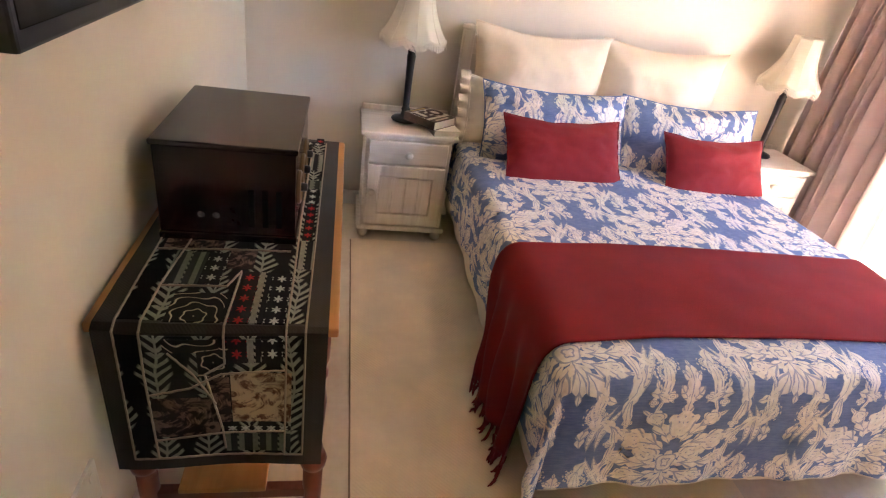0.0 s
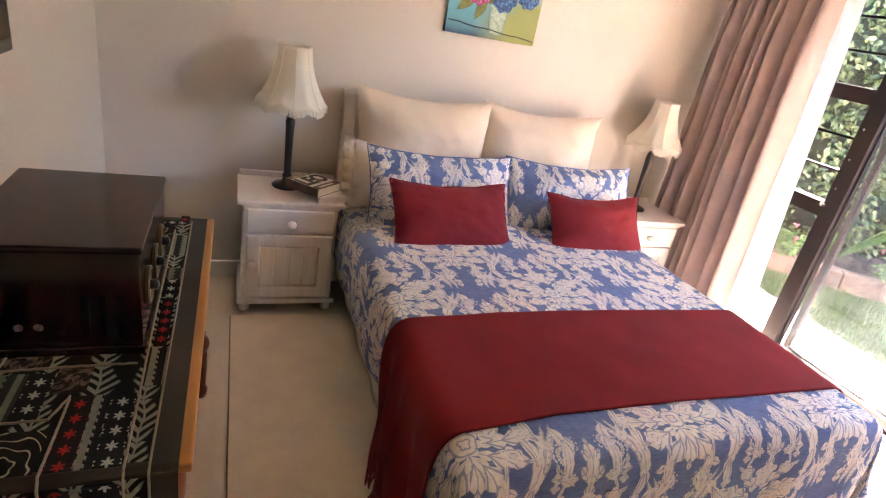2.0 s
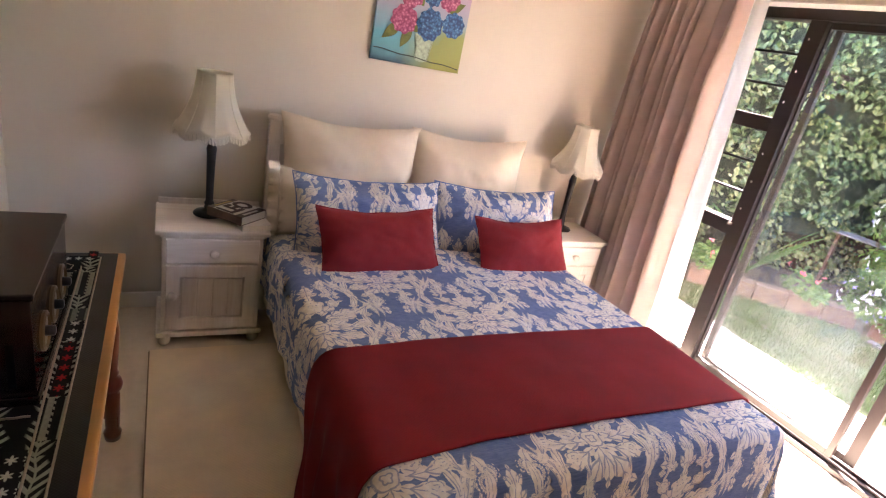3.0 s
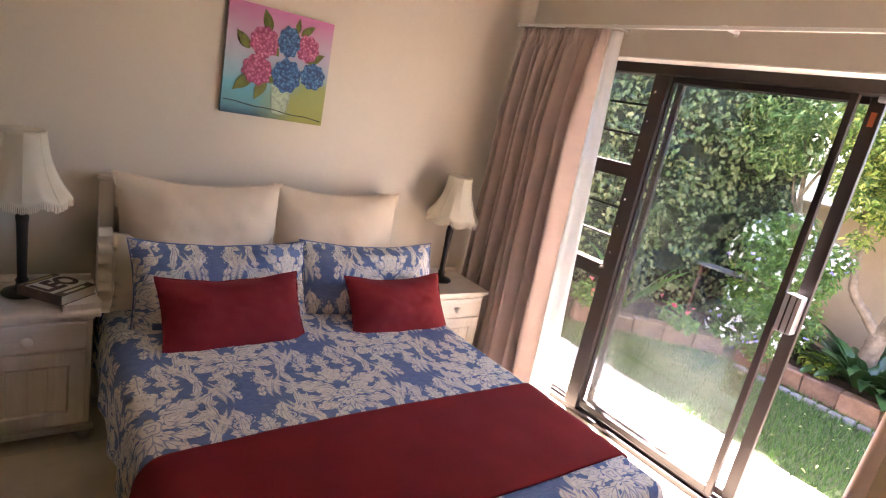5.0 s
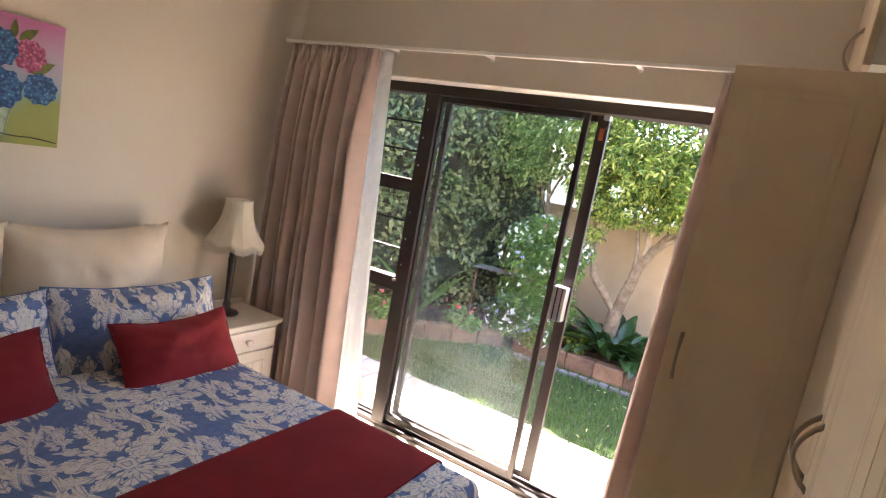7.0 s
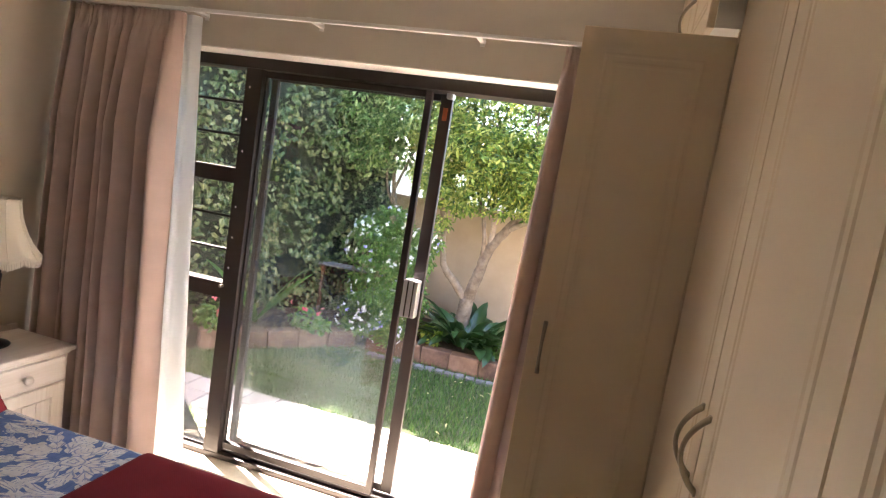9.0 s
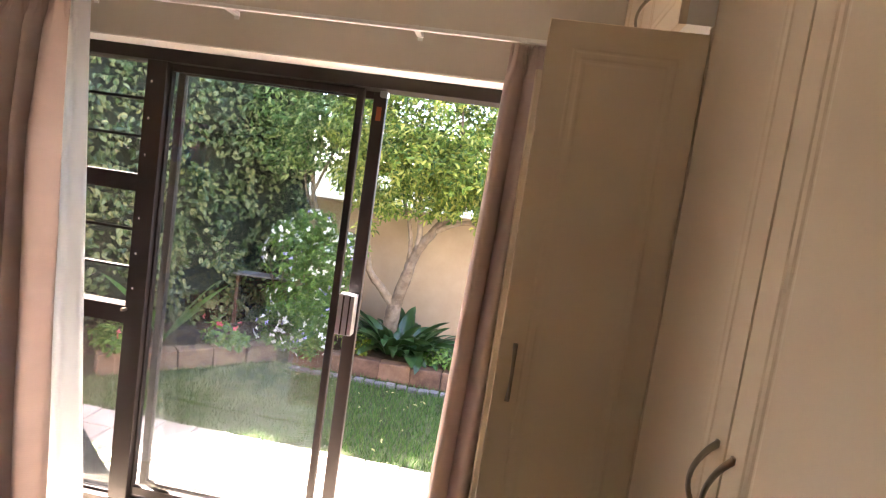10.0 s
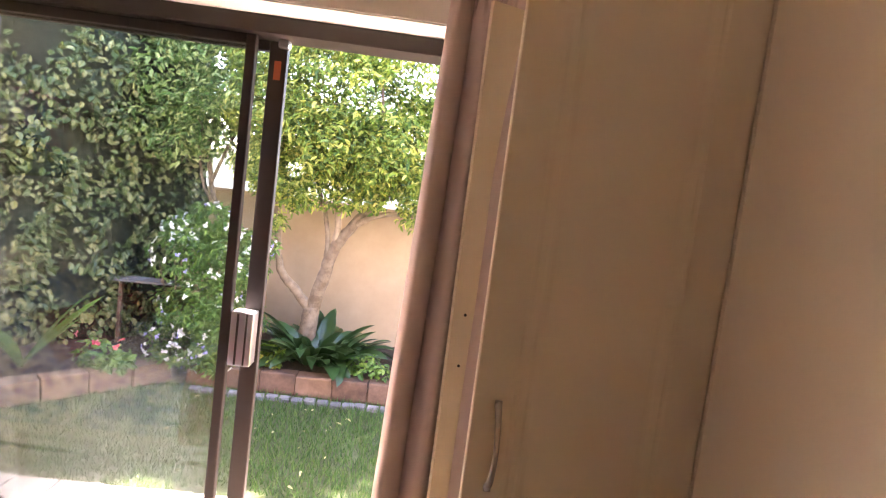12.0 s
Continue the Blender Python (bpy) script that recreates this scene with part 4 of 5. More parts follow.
# ---- table lamps ----
def table_lamp():
    L = thing("table_lamp", pose(0.822, -0.185, 0.598), "black turned table lamp with a fringed cream bell shade", "lamp", "bedside lamps")
    prof = [(0.068, 0.0), (0.072, 0.006), (0.066, 0.014), (0.04, 0.022), (0.024, 0.03), (0.02, 0.05), (0.024, 0.06), (0.017, 0.072), (0.0185, 0.2), (0.021, 0.3), (0.0235, 0.33), (0.018, 0.342), (0.022, 0.352), (0.012, 0.365), (0.009, 0.43), (0.009, 0.5)]
    part("stand", lathe(prof, 24), BLACKW, L, smooth=True)
    seg = 96

    def scal(a):
        return abs(math.cos(4 * a))

    rings = []
    bm = bmesh.new()
    for i in range(17):
        q = i / 16
        r = 0.075 + 0.012 * q + 0.08 * q ** 2.2
        ring = []
        for k in range(seg):
            a = 2 * math.pi * k / seg
            z = 0.675 - q * (0.265 - 0.02 * (1 - scal(a)) * q)
            rr = r * (1 - 0.035 * scal(a + math.pi / 8) * (1 - 0.4 * q)) + 0.0008 * math.sin(a * 48)
            ring.append(bm.verts.new((rr * math.cos(a), rr * math.sin(a), z)))
        rings.append(ring)
    for a, b in zip(rings, rings[1:]):
        for k in range(seg):
            bm.faces.new((a[k], a[(k + 1) % seg], b[(k + 1) % seg], b[k]))
    sh = part("shade", bm, SHADEM, L, "cream bell-shaped scalloped shade", smooth=True)
    thicken(sh, 0.0025)
    bm = bmesh.new()
    rng = random.Random(9)
    for k in range(180):
        a = 2 * math.pi * k / 180
        sc = abs(math.cos(4 * a))
        rr = 0.1675 * (1 - 0.035 * abs(math.cos(4 * (a + math.pi / 8))) * 0.6)
        z0 = 0.675 - (0.265 - 0.02 * (1 - sc)) + 0.006
        l = 0.036 + rng.uniform(-0.004, 0.004)
        w = 0.0024
        t = Vector((-math.sin(a), math.cos(a), 0)) * w
        o = Vector((rr * math.cos(a), rr * math.sin(a), z0))
        o2 = o * (1 + rng.uniform(-0.01, 0.015))
        o2.z = z0 - l
        vs = [bm.verts.new(p) for p in (o - t, o + t, o2 + t * 0.7, o2 - t * 0.7)]
        bm.faces.new(vs)
    part("fringe", bm, SHADEM, sh, "cream thread fringe")
    for k in range(8):
        a = math.pi / 8 * (2 * k + 1) - math.pi / 8
        pts = []
        for i in range(17):
            q = i / 16
            r = (0.075 + 0.012 * q + 0.08 * q ** 2.2) * (1 - 0.035 * abs(math.cos(4 * (a + math.pi / 8))) * (1 - 0.4 * q)) + 0.001
            pts.append((r * math.cos(a), r * math.sin(a), 0.675 - q * 0.262))
        part("rib", tube(pts, 0.0018, 5), SHADEM, sh, "piped seam of the shade")
    part("carrier", tube([(-0.06, 0, 0.668), (0, 0, 0.66), (0.06, 0, 0.668)], 0.002, 6), CHROME, L)
    part("bulb", lathe([(0.013, 0.5), (0.014, 0.52), (0.028, 0.56), (0.026, 0.59), (0.01, 0.605)], 14), WHITE, L, "unlit white bulb", smooth=True)
    return L


lamp1 = table_lamp()
copy_thing(lamp1, pose(2.955, -0.195, 0.598, 0, 0, 22))


# ---- books ----
def text_mesh(s, size, depth=0.0006, bold=0.0):
    cu = bpy.data.curves.new("letters", "FONT")
    cu.body, cu.size, cu.extrude, cu.align_x, cu.align_y = s, size, depth, "CENTER", "CENTER"
    cu.offset = bold
    ob = bpy.data.objects.new("letters", cu)
    me = bpy.data.meshes.new_from_object(ob)
    bpy.data.objects.remove(ob)
    return me


def book(m, w, l, t, cover, label):
    b = thing("book", m, label, "book", "books on the bedside cabinet")
    pages = paint("page_edges", (0.78, 0.72, 0.6), 0.9, 0.06, 60)
    part("page_block", box(0.003, w - 0.004, 0.004, l - 0.004, 0.0022, t - 0.0022), pages, b, "cream page block")
    part("back_cover", box(0, w, 0, l, 0.0, 0.002, 0.0008), cover, b)
    part("front_cover", box(0, w, 0, l, t - 0.002, t, 0.0008), cover, b)
    part("spine", box(-0.0025, 0.0, 0, l, 0.0, t, 0.001), cover, b)
    return b


DARKCOV = paint("dark_brown_cover", (0.1, 0.055, 0.035), 0.4, 0.5, 30)
PALECOV = paint("pale_paper_cover", (0.72, 0.68, 0.6), 0.5, 0.05, 30)
book(pose(0.955, -0.408, 0.598, 0, 0, 10), 0.135, 0.2, 0.03, PALECOV, "pale paperback under another book")
b2 = book(pose(0.948, -0.412, 0.6285, 0, 0, 44), 0.172, 0.2, 0.042, DARKCOV, "thick dark paperback lettered LEO")
part("title_band", box(0.002, 0.17, 0.04, 0.168, 0.042, 0.0424), PALECOV, b2, "pale band across the cover")
title = new("title", text_mesh("LEO", 0.085, 0.0008, 0.0035))
title.data.materials.append(paint("dark_red_ink", (0.05, 0.01, 0.01), 0.5))
title.parent = b2
title.matrix_basis = pose(0.086, 0.104, 0.0428) @ Matrix.Diagonal((1.1, 1.5, 1, 1))
title["label"] = "large dark letters LEO"
part("author_bar", box(0.03, 0.14, 0.176, 0.19, 0.042, 0.0424), paint("gold_ink", (0.5, 0.36, 0.12), 0.4), b2, "gold bar of small lettering")
part("lower_bar", box(0.03, 0.13, 0.012, 0.026, 0.042, 0.0424), PALECOV, b2, "pale bar of small lettering")

# ---- painting ----
PX0, PX1, PZ0, PZ1 = 1.568, 2.086, 1.434, 1.947
pm = Mat("painted_background", (0.5, 0.5, 0.5), 0.6)
x, y, z = pm.xyz(pm.pos())
hz = (z - PZ0) / (PZ1 - PZ0) + (pm.noise(pm.pos(), 5, 4) - 0.5) * 0.25
back = pm.ramp(hz, (0.0, (0.02, 0.07, 0.12)), (0.1, (0.1, 0.3, 0.36)), (0.28, (0.12, 0.42, 0.52)), (0.45, (0.3, 0.42, 0.52)), (0.72, (0.5, 0.38, 0.5)), (1.0, (0.55, 0.16, 0.36)))
warm = (x - PX0) / (PX1 - PX0) + (pm.noise(pm.pos(), 7, 3) - 0.5) * 0.4
low = hz.step(0.36, 0.12) * (warm - 0.3).max(0.0) * 2.6
pm.set("Base Color", pm.mix(low.min(0.9), back, (0.32, 0.33, 0.05)))
pm.bump(pm.noise(pm.pos(), 120, 4), 0.4, 0.001)
art = thing("painting", pose(PX0, -0.024, PZ0), "unframed canvas painting of pink and blue hydrangeas in a vase", "painting")
PW, PH = PX1 - PX0, PZ1 - PZ0
part("canvas", box(0, PW, 0, 0.022, 0, PH, 0.002), pm.m, art)


def blob(cx, cz, r, material, depth, seed, name, label, rx=1.0):
    bm = bmesh.new()
    n = 40
    ring = []
    for i in range(n):
        a = 2 * math.pi * i / n
        k = r * (1 + 0.07 * math.sin(a * 9 + seed) + 0.06 * noise.noise((math.cos(a) * 2 + seed, math.sin(a) * 2, seed)))
        ring.append(bm.verts.new((cx + rx * k * math.cos(a), -depth, cz + k * math.sin(a))))
    bm.faces.new(ring)
    part(name, bm, material, art, label)


def petals(name, dark, mid, light):
    m = Mat(name, mid, 0.6)
    d = m.voronoi(m.pos(), 75)
    col = m.ramp(d * 0.7 + m.noise(m.pos(), 40, 2) * 0.5, (0.2, light), (0.45, mid), (0.75, dark))
    m.set("Base Color", col)
    m.bump(d, 0.5, 0.002)
    return m.m


PINKP = petals("pink_petal_paint", (0.28, 0.04, 0.12), (0.55, 0.14, 0.27), (0.8, 0.45, 0.52))
BLUEP = petals("blue_petal_paint", (0.012, 0.05, 0.16), (0.045, 0.18, 0.42), (0.28, 0.5, 0.72))
LEAFP = paint("olive_leaf_paint", (0.13, 0.15, 0.03), 0.6, 0.45, 40)
STEMP = paint("vase_paint", (0.4, 0.5, 0.36), 0.4, 0.4, 60)


def leaf_shape(cx, cz, ang, l, w, depth):
    bm = bmesh.new()
    pts = []
    for i in range(9):
        q = i / 8
        pts.append((q * l, w * math.sin(math.pi * q ** 0.8)))
    for i in range(7, 0, -1):
        q = i / 8
        pts.append((q * l, -w * math.sin(math.pi * q ** 0.8)))
    c, s = math.cos(ang), math.sin(ang)
    bm.faces.new([bm.verts.new((cx + px * c - pz * s, -depth, cz + px * s + pz * c)) for px, pz in pts])
    part("painted_leaf", bm, LEAFP, art, "olive painted leaf")


for cx, cz, a, l, w in ((0.14, 0.2, 3.9, 0.13, 0.028), (0.2, 0.19, 4.3, 0.12, 0.026), (0.11, 0.31, 2.3, 0.1, 0.024), (0.2, 0.4, 1.9, 0.11, 0.024), (0.33, 0.42, 1.5, 0.08, 0.014),
                        (0.35, 0.42, 0.7, 0.09, 0.018), (0.39, 0.3, 0.5, 0.11, 0.024), (0.25, 0.3, 2.2, 0.1, 0.02), (0.26, 0.18, 2.8, 0.12, 0.026)):
    leaf_shape(cx, cz, a, l, w, 0.0015)
bm = bmesh.new()
bm.faces.new([bm.verts.new(c) for c in ((0.232, -0.002, 0.165), (0.25, -0.002, 0.035), (0.262, -0.002, 0.028), (0.3, -0.002, 0.028), (0.312, -0.002, 0.035), (0.335, -0.002, 0.165))])
part("painted_vase", bm, STEMP, art, "painted glass vase with stems")
for pts in (((0.228, 0.165), (0.247, 0.034)), ((0.339, 0.165), (0.316, 0.034)), ((0.247, 0.034), (0.28, 0.026), (0.316, 0.034))):
    part("painted_line", tube([(a, -0.0022, c) for a, c in pts], 0.0018, 5), STEMP, art, "pale painted outline of the vase")
part("painted_line", tube([(0.01 + 0.05 * i, -0.0012, 0.062 - 0.004 * i + 0.003 * math.sin(i * 1.7)) for i in range(11)], 0.0025, 5), BLACKPL, art, "dark brush line of the table edge")
for k, (cx, cz, r, m_, rx) in enumerate(((0.176, 0.354, 0.07, PINKP, 1.0), (0.155, 0.222, 0.07, PINKP, 1.05), (0.39, 0.365, 0.064, PINKP, 0.95), (0.295, 0.378, 0.072, BLUEP, 0.76), (0.3, 0.217, 0.08, BLUEP, 0.92), (0.435, 0.238, 0.064, BLUEP, 1.0))):
    blob(cx, cz, r, m_, 0.0028 + 0.0004 * k, k + 1, "painted_bloom", "painted hydrangea bloom", rx)

# ---- side table with patchwork runner ----
TX0, TX1, TY0, TY1, TZ = 0.006, 0.512, -2.1, -0.955, 0.73
tab = thing("side_table", pose(TX0, TY0, 0), "honey pine side table with turned cherry legs and a low shelf", "table")
TW, TL = TX1 - TX0, TY1 - TY0
part("tabletop", box(0, TW, 0, TL, TZ - 0.024, TZ, 0.006, seg=3), PINE, tab)
part("apron", box(0.03, TW - 0.03, 0.05, TL - 0.05, TZ - 0.11, TZ - 0.024, 0.003), CHERRY, tab)
legp = [(0.026, 0.0), (0.03, 0.03), (0.022, 0.05), (0.024, 0.06), (0.026, 0.13), (0.026, 0.2), (0.02, 0.206), (0.033, 0.225), (0.036, 0.245), (0.03, 0.265), (0.018, 0.278), (0.024, 0.29), (0.019, 0.3), (0.024, 0.38),
        (0.028, 0.46), (0.02, 0.53), (0.028, 0.545), (0.028, 0.56), (0.022, 0.57), (0.03, 0.6), (0.03, 0.707)]
for x in (0.045, TW - 0.045):
    for y in (0.06, TL - 0.06):
        part("leg", lathe(legp, 20, (x, y)), CHERRY, tab, "turned dark cherry leg", smooth=True)
for y in (0.06, TL - 0.06):
    part("stretcher", box(0.06, TW - 0.06, y - 0.014, y + 0.014, 0.1, 0.135, 0.004), CHERRY, tab)
part("low_shelf", box(0.12, 0.34, 0.04, TL - 0.04, 0.135, 0.153, 0.004), PINE, tab, "honey pine plank shelf")

RX0, RX1, RLEN, HANG = 0.026, 0.49, 1.135, 0.414


def runner_point(u, v, lift=0.0):
    """u across from the wall side, v along from the hem that hangs at the front end."""
    x = RX0 + u * (RX1 - RX0)
    y0 = TY0 - 0.006
    wav = 0.006 * math.sin(u * 7 + 1) * max(0.0, (HANG - v) / HANG)
    if v < HANG:
        return Vector((x + 0.012 * (0.5 - u) * (HANG - v), y0 - 0.006 - wav - lift, TZ - (HANG - v) - 0.004 * math.sin(u * 5)))
    return Vector((x, y0 + (v - HANG), TZ + 0.002 + 0.0015 * noise.noise((x * 9, v * 9, 0)) + lift))


run = part("table_runner", sheet(30, 110, lambda a, b: runner_point(a, b * (HANG + RLEN)), lambda a, b: (a * 0.45, b * 1.6)), fabric("olive_grey_border_cloth", (0.036, 0.028, 0.02), 0.95, 800, 0.15, 0.4))
tagged(thicken(run, 0.003, 1.0), "dark embroidered patchwork runner hanging over the table end", "table runner")
FERN = embroidery("fern_embroidery", (0.01, 0.009, 0.009), (0.3, 0.31, 0.24), "fern")
STRIPE = embroidery("striped_embroidery", (0.012, 0.012, 0.013), (0.3, 0.3, 0.23), "stripe")
STRIPE2 = embroidery("green_stripe_embroidery", (0.03, 0.035, 0.03), (0.19, 0.2, 0.15), "stripe")
ROSE = embroidery("rose_embroidery", (0.014, 0.011, 0.01), (0.6, 0.48, 0.32), "rose")
MOTIF = embroidery("red_motif_embroidery", (0.015, 0.01, 0.01), (0.42, 0.02, 0.02), "motif")
MOTIFW = embroidery("white_motif_embroidery", (0.012, 0.011, 0.012), (0.5, 0.5, 0.42), "motif")
BROWN = embroidery("brown_floral_patch", (0.42, 0.33, 0.22), (0.09, 0.035, 0.02), "floral")
DARKFL = embroidery("dark_floral_patch", (0.02, 0.012, 0.012), (0.2, 0.13, 0.1), "floral")
CORD = fabric("beige_cord", (0.32, 0.25, 0.18), 0.95, 500, 0.2)


def patch(u0, u1, v0, v1, material, label="", lift=0.002):
    nu, nv = 8, max(4, int((v1 - v0) / 0.03))
    cu, cv = 0.225 * (u0 + u1), (v0 + v1) / 2
    bm = sheet(nu, nv, lambda a, b: runner_point(u0 + a * (u1 - u0), v0 + b * (v1 - v0), lift + 0.003),
               lambda a, b: ((u0 + a * (u1 - u0)) * 0.45 - cu, v0 + b * (v1 - v0) - cv))
    part("patch", bm, material, run, label)


def cord(pts, r=0.0026):
    path = []
    for (u0, v0), (u1, v1) in zip(pts, pts[1:]):
        n = max(2, int(math.hypot((u1 - u0) * 0.45, v1 - v0) / 0.012))
        for i in range(n):
            q = i / n
            path.append(runner_point(u0 + (u1 - u0) * q, v0 + (v1 - v0) * q, 0.0065 + 0.0008 * math.sin(i * 2.6)))
    part("cord", tube(path, r, 5), CORD, run, "couched beige cord")


END = HANG + RLEN
patch(0.09, 0.9, 0.04, END - 0.03, FERN, "black ground with stitched fern leaves", 0.001)
# hanging end
patch(0.52, 0.84, 0.05, 0.11, STRIPE2, "green striped patch")
patch(0.52, 0.84, 0.12, 0.135, MOTIFW, "white stitched stripe")
patch(0.56, 0.84, 0.15, 0.30, BROWN, "beige and brown floral patch")
patch(0.45, 0.555, 0.15, 0.30, DARKFL, "dark floral patch")
patch(0.2, 0.5, 0.11, 0.23, DARKFL, "dark floral patch")
patch(0.28, 0.52, 0.36, 0.53, ROSE, "outlined rose patch")
patch(0.42, 0.56, 0.29, 0.375, ROSE, "outlined rose patch")
# on the top
patch(0.55, 0.64, 0.33, 0.62, MOTIF, "red flower stripe")
patch(0.645, 0.7, 0.33, 0.62, STRIPE, "fine striped patch")
patch(0.705, 0.8, 0.33, 0.62, MOTIFW, "white flower stripe")
patch(0.2, 0.36, 0.56, 0.70, STRIPE2, "green striped patch")
patch(0.365, 0.46, 0.56, 0.70, MOTIFW, "white flower stripe")
patch(0.465, 0.6, 0.63, 0.72, DARKFL, "dark floral patch")
patch(0.12, 0.42, 0.71, 0.76, DARKFL, "dark floral patch")
patch(0.82, 0.88, 0.78, 1.0, MOTIF, "red flower stripe")
patch(0.805, 0.895, 0.64, 0.775, STRIPE, "fine striped patch")
patch(0.8, 0.895, 1.005, 1.1, MOTIFW, "white flower patch")
patch(0.8, 0.895, 1.105, 1.17, STRIPE2, "green striped patch")
patch(0.62, 0.895, 1.25, 1.4, STRIPE, "fine striped patch")
patch(0.62, 0.78, 1.41, 1.47, ROSE, "outlined rose patch")
patch(0.7, 0.84, 1.48, 1.52, MOTIFW, "white flower stripe")
patch(0.82, 0.88, 1.5, 1.56, MOTIF, "red flower patch")
cord([(0.09, END - 0.03), (0.09, 0.04), (0.9, 0.04), (0.9, END - 0.03)])
cord([(0.2, 0.04), (0.19, 0.3), (0.2, 0.56), (0.24, 0.76), (0.25, 0.9)])
cord([(0.81, 0.04), (0.815, 0.33), (0.81, 0.62), (0.8, 0.9), (0.8, END - 0.1)])
cord([(0.2, 0.24), (0.38, 0.26), (0.52, 0.3), (0.84, 0.31)])
cord([(0.2, 0.55), (0.5, 0.555), (0.55, 0.62), (0.54, 0.33), (0.45, 0.3), (0.51, 0.13), (0.52, 0.05)])
cord([(0.2, 0.1), (0.51, 0.115), (0.84, 0.12)])
cord([(0.1, 0.705), (0.46, 0.715), (0.8, 0.72)])
cord([(0.3, 0.36), (0.4, 0.3), (0.5, 0.2)])

# ---- wooden radio gramophone on the table ----
CZ = TZ + 0.007
gram = thing("record_player", pose(0.066, -1.762, CZ), "glossy dark mahogany boxed record player with closed lid", "record player")
VENTM = Mat("dull_black_cloth", (0.006, 0.008, 0.007), 0.95, spec=0.05).m
DIALM = metal("aged_brass", (0.2, 0.14, 0.08), 0.4)
GW, GL, GH = 0.325, 0.45, 0.262
part("plinth", box(-0.004, GW + 0.004, -0.004, GL + 0.004, 0.0, 0.022, 0.006, seg=3), MAHOG, gram)
part("body", box(0.0, GW, 0.0, GL, 0.022, 0.2465, 0.002), MAHOG, gram)
part("lid", box(-0.006, GW + 0.006, -0.006, GL + 0.006, 0.247, GH, 0.006, seg=3), MAHOG, gram, "polished closed lid")
for k in range(3):
    part("vent", box(0.212 + k * 0.033, 0.226 + k * 0.033, -0.0016, 0.002, 0.045, 0.15, 0.001), VENTM, gram, "narrow dark vent slot")
for k in range(2):
    part("socket", moved(lathe([(0.009, 0), (0.009, 0.004), (0.004, 0.004)], 14), pose(0.1 + 0.035 * k, 0.0, 0.075, 90, 0, 0)), CHROME, gram, "small metal socket ring")
for k, (y, z, r) in enumerate(((0.1, 0.12, 0.045), (0.22, 0.12, 0.045), (0.34, 0.12, 0.045))):
    bm = lathe([(r, 0.0), (r, 0.006), (r - 0.006, 0.009), (r - 0.01, 0.004), (0.001, 0.004)], 28)
    part("dial", moved(bm, pose(GW, y, z, 0, 90, 0)), DIALM, gram, "round metal dial ring", smooth=False)
    bm = lathe([(0.012, 0.004), (0.011, 0.022), (0.006, 0.024)], 16)
    part("knob", moved(bm, pose(GW, y, z, 0, 90, 0)), BLACKPL, gram, "black control knob", smooth=True)

# ---- television on the west wall ----
tv = thing("television", pose(0.0, -2.24, 1.285), "black flat television hung on the wall", "television")
part("wall_bracket", box(0.0, 0.04, 0.35, 0.6, 0.15, 0.4, 0.003), BLACKPL, tv)
part("casing", box(0.04, 0.078, 0, 0.945, 0, 0.56, 0.006), BLACKPL, tv)
part("screen", box(0.077, 0.0795, 0.014, 0.931, 0.03, 0.546, 0.001), SCREEN, tv, "glossy dark screen")

# ---- wall sockets ----
plug = thing("wall_socket", pose(0.0, -2.3, 0.3), "white plastic double wall socket plate", "wall socket")
part("plate", box(0.0, 0.009, 0, 0.13, 0, 0.12, 0.003), WHITE, plug)
for y in (0.03, 0.09):
    part("switch", box(0.009, 0.012, y, y + 0.014, 0.085, 0.105, 0.001), WHITE, plug)
plug2 = thing("wall_socket", pose(0.0, -1.86, 0.22), "white plastic wall socket low under the table", "wall socket")
part("plate", box(0.0, 0.009, 0, 0.1, 0, 0.12, 0.003), WHITE, plug2)

# ---- garden ----
GZ = -0.1
structure("ground", box(-300, 300, -300, 300, -0.5, GZ - 0.02), EARTH, "dark earth under the lawn reaching to the horizon")
rng = np.random.default_rng(7)
# lawn blades
n = 34000
px, py = rng.uniform(4.55, 6.3, n), rng.uniform(-4.6, 1.2, n)
keep = (px + 0.12 * np.sin(py * 5) > 4.66) & (px < np.minimum(6.2, 6.2 - (py + 0.6) * 1.05 * (py > -0.6)))
px, py = px[keep], py[keep]
h = rng.uniform(0.018, 0.042, len(px))
ang = rng.uniform(0, 6.283, len(px))
lean = rng.normal(0, 0.018, (len(px), 2))
w = 0.004
base = np.stack([px, py, np.full(len(px), GZ - 0.022)], 1)
side = np.stack([np.cos(ang) * w, np.sin(ang) * w, 0 * ang], 1)
tip = base + np.stack([lean[:, 0], lean[:, 1], h + 0.02], 1)
v = np.stack([base - side, base + side, tip], 1).reshape(-1, 3)
me = bpy.data.meshes.new("lawn")
me.from_pydata(v.tolist(), [], (np.arange(len(px))[:, None] * 3 + [0, 1, 2]).tolist())
me.materials.append(GRASSM)
tagged(new("lawn", me), "short green lawn grass with fallen leaves", "grass", kind="stuff")
k = 60
fx, fy = rng.uniform(4.5, 6.1, k), rng.uniform(-3.0, 0.3, k)
leaves("fallen_leaf", paint("dry_leaf", (0.45, 0.42, 0.2), 0.8, 0.3, 10), np.stack([fx, fy, np.full(k, GZ + 0.012)], 1), np.tile([0, 0, 1.0], (k, 1)), 0.035, seed=3)
tagged(bpy.data.objects["fallen_leaf"], "pale fallen leaves scattered on the lawn", "fallen leaves", kind="stuff")


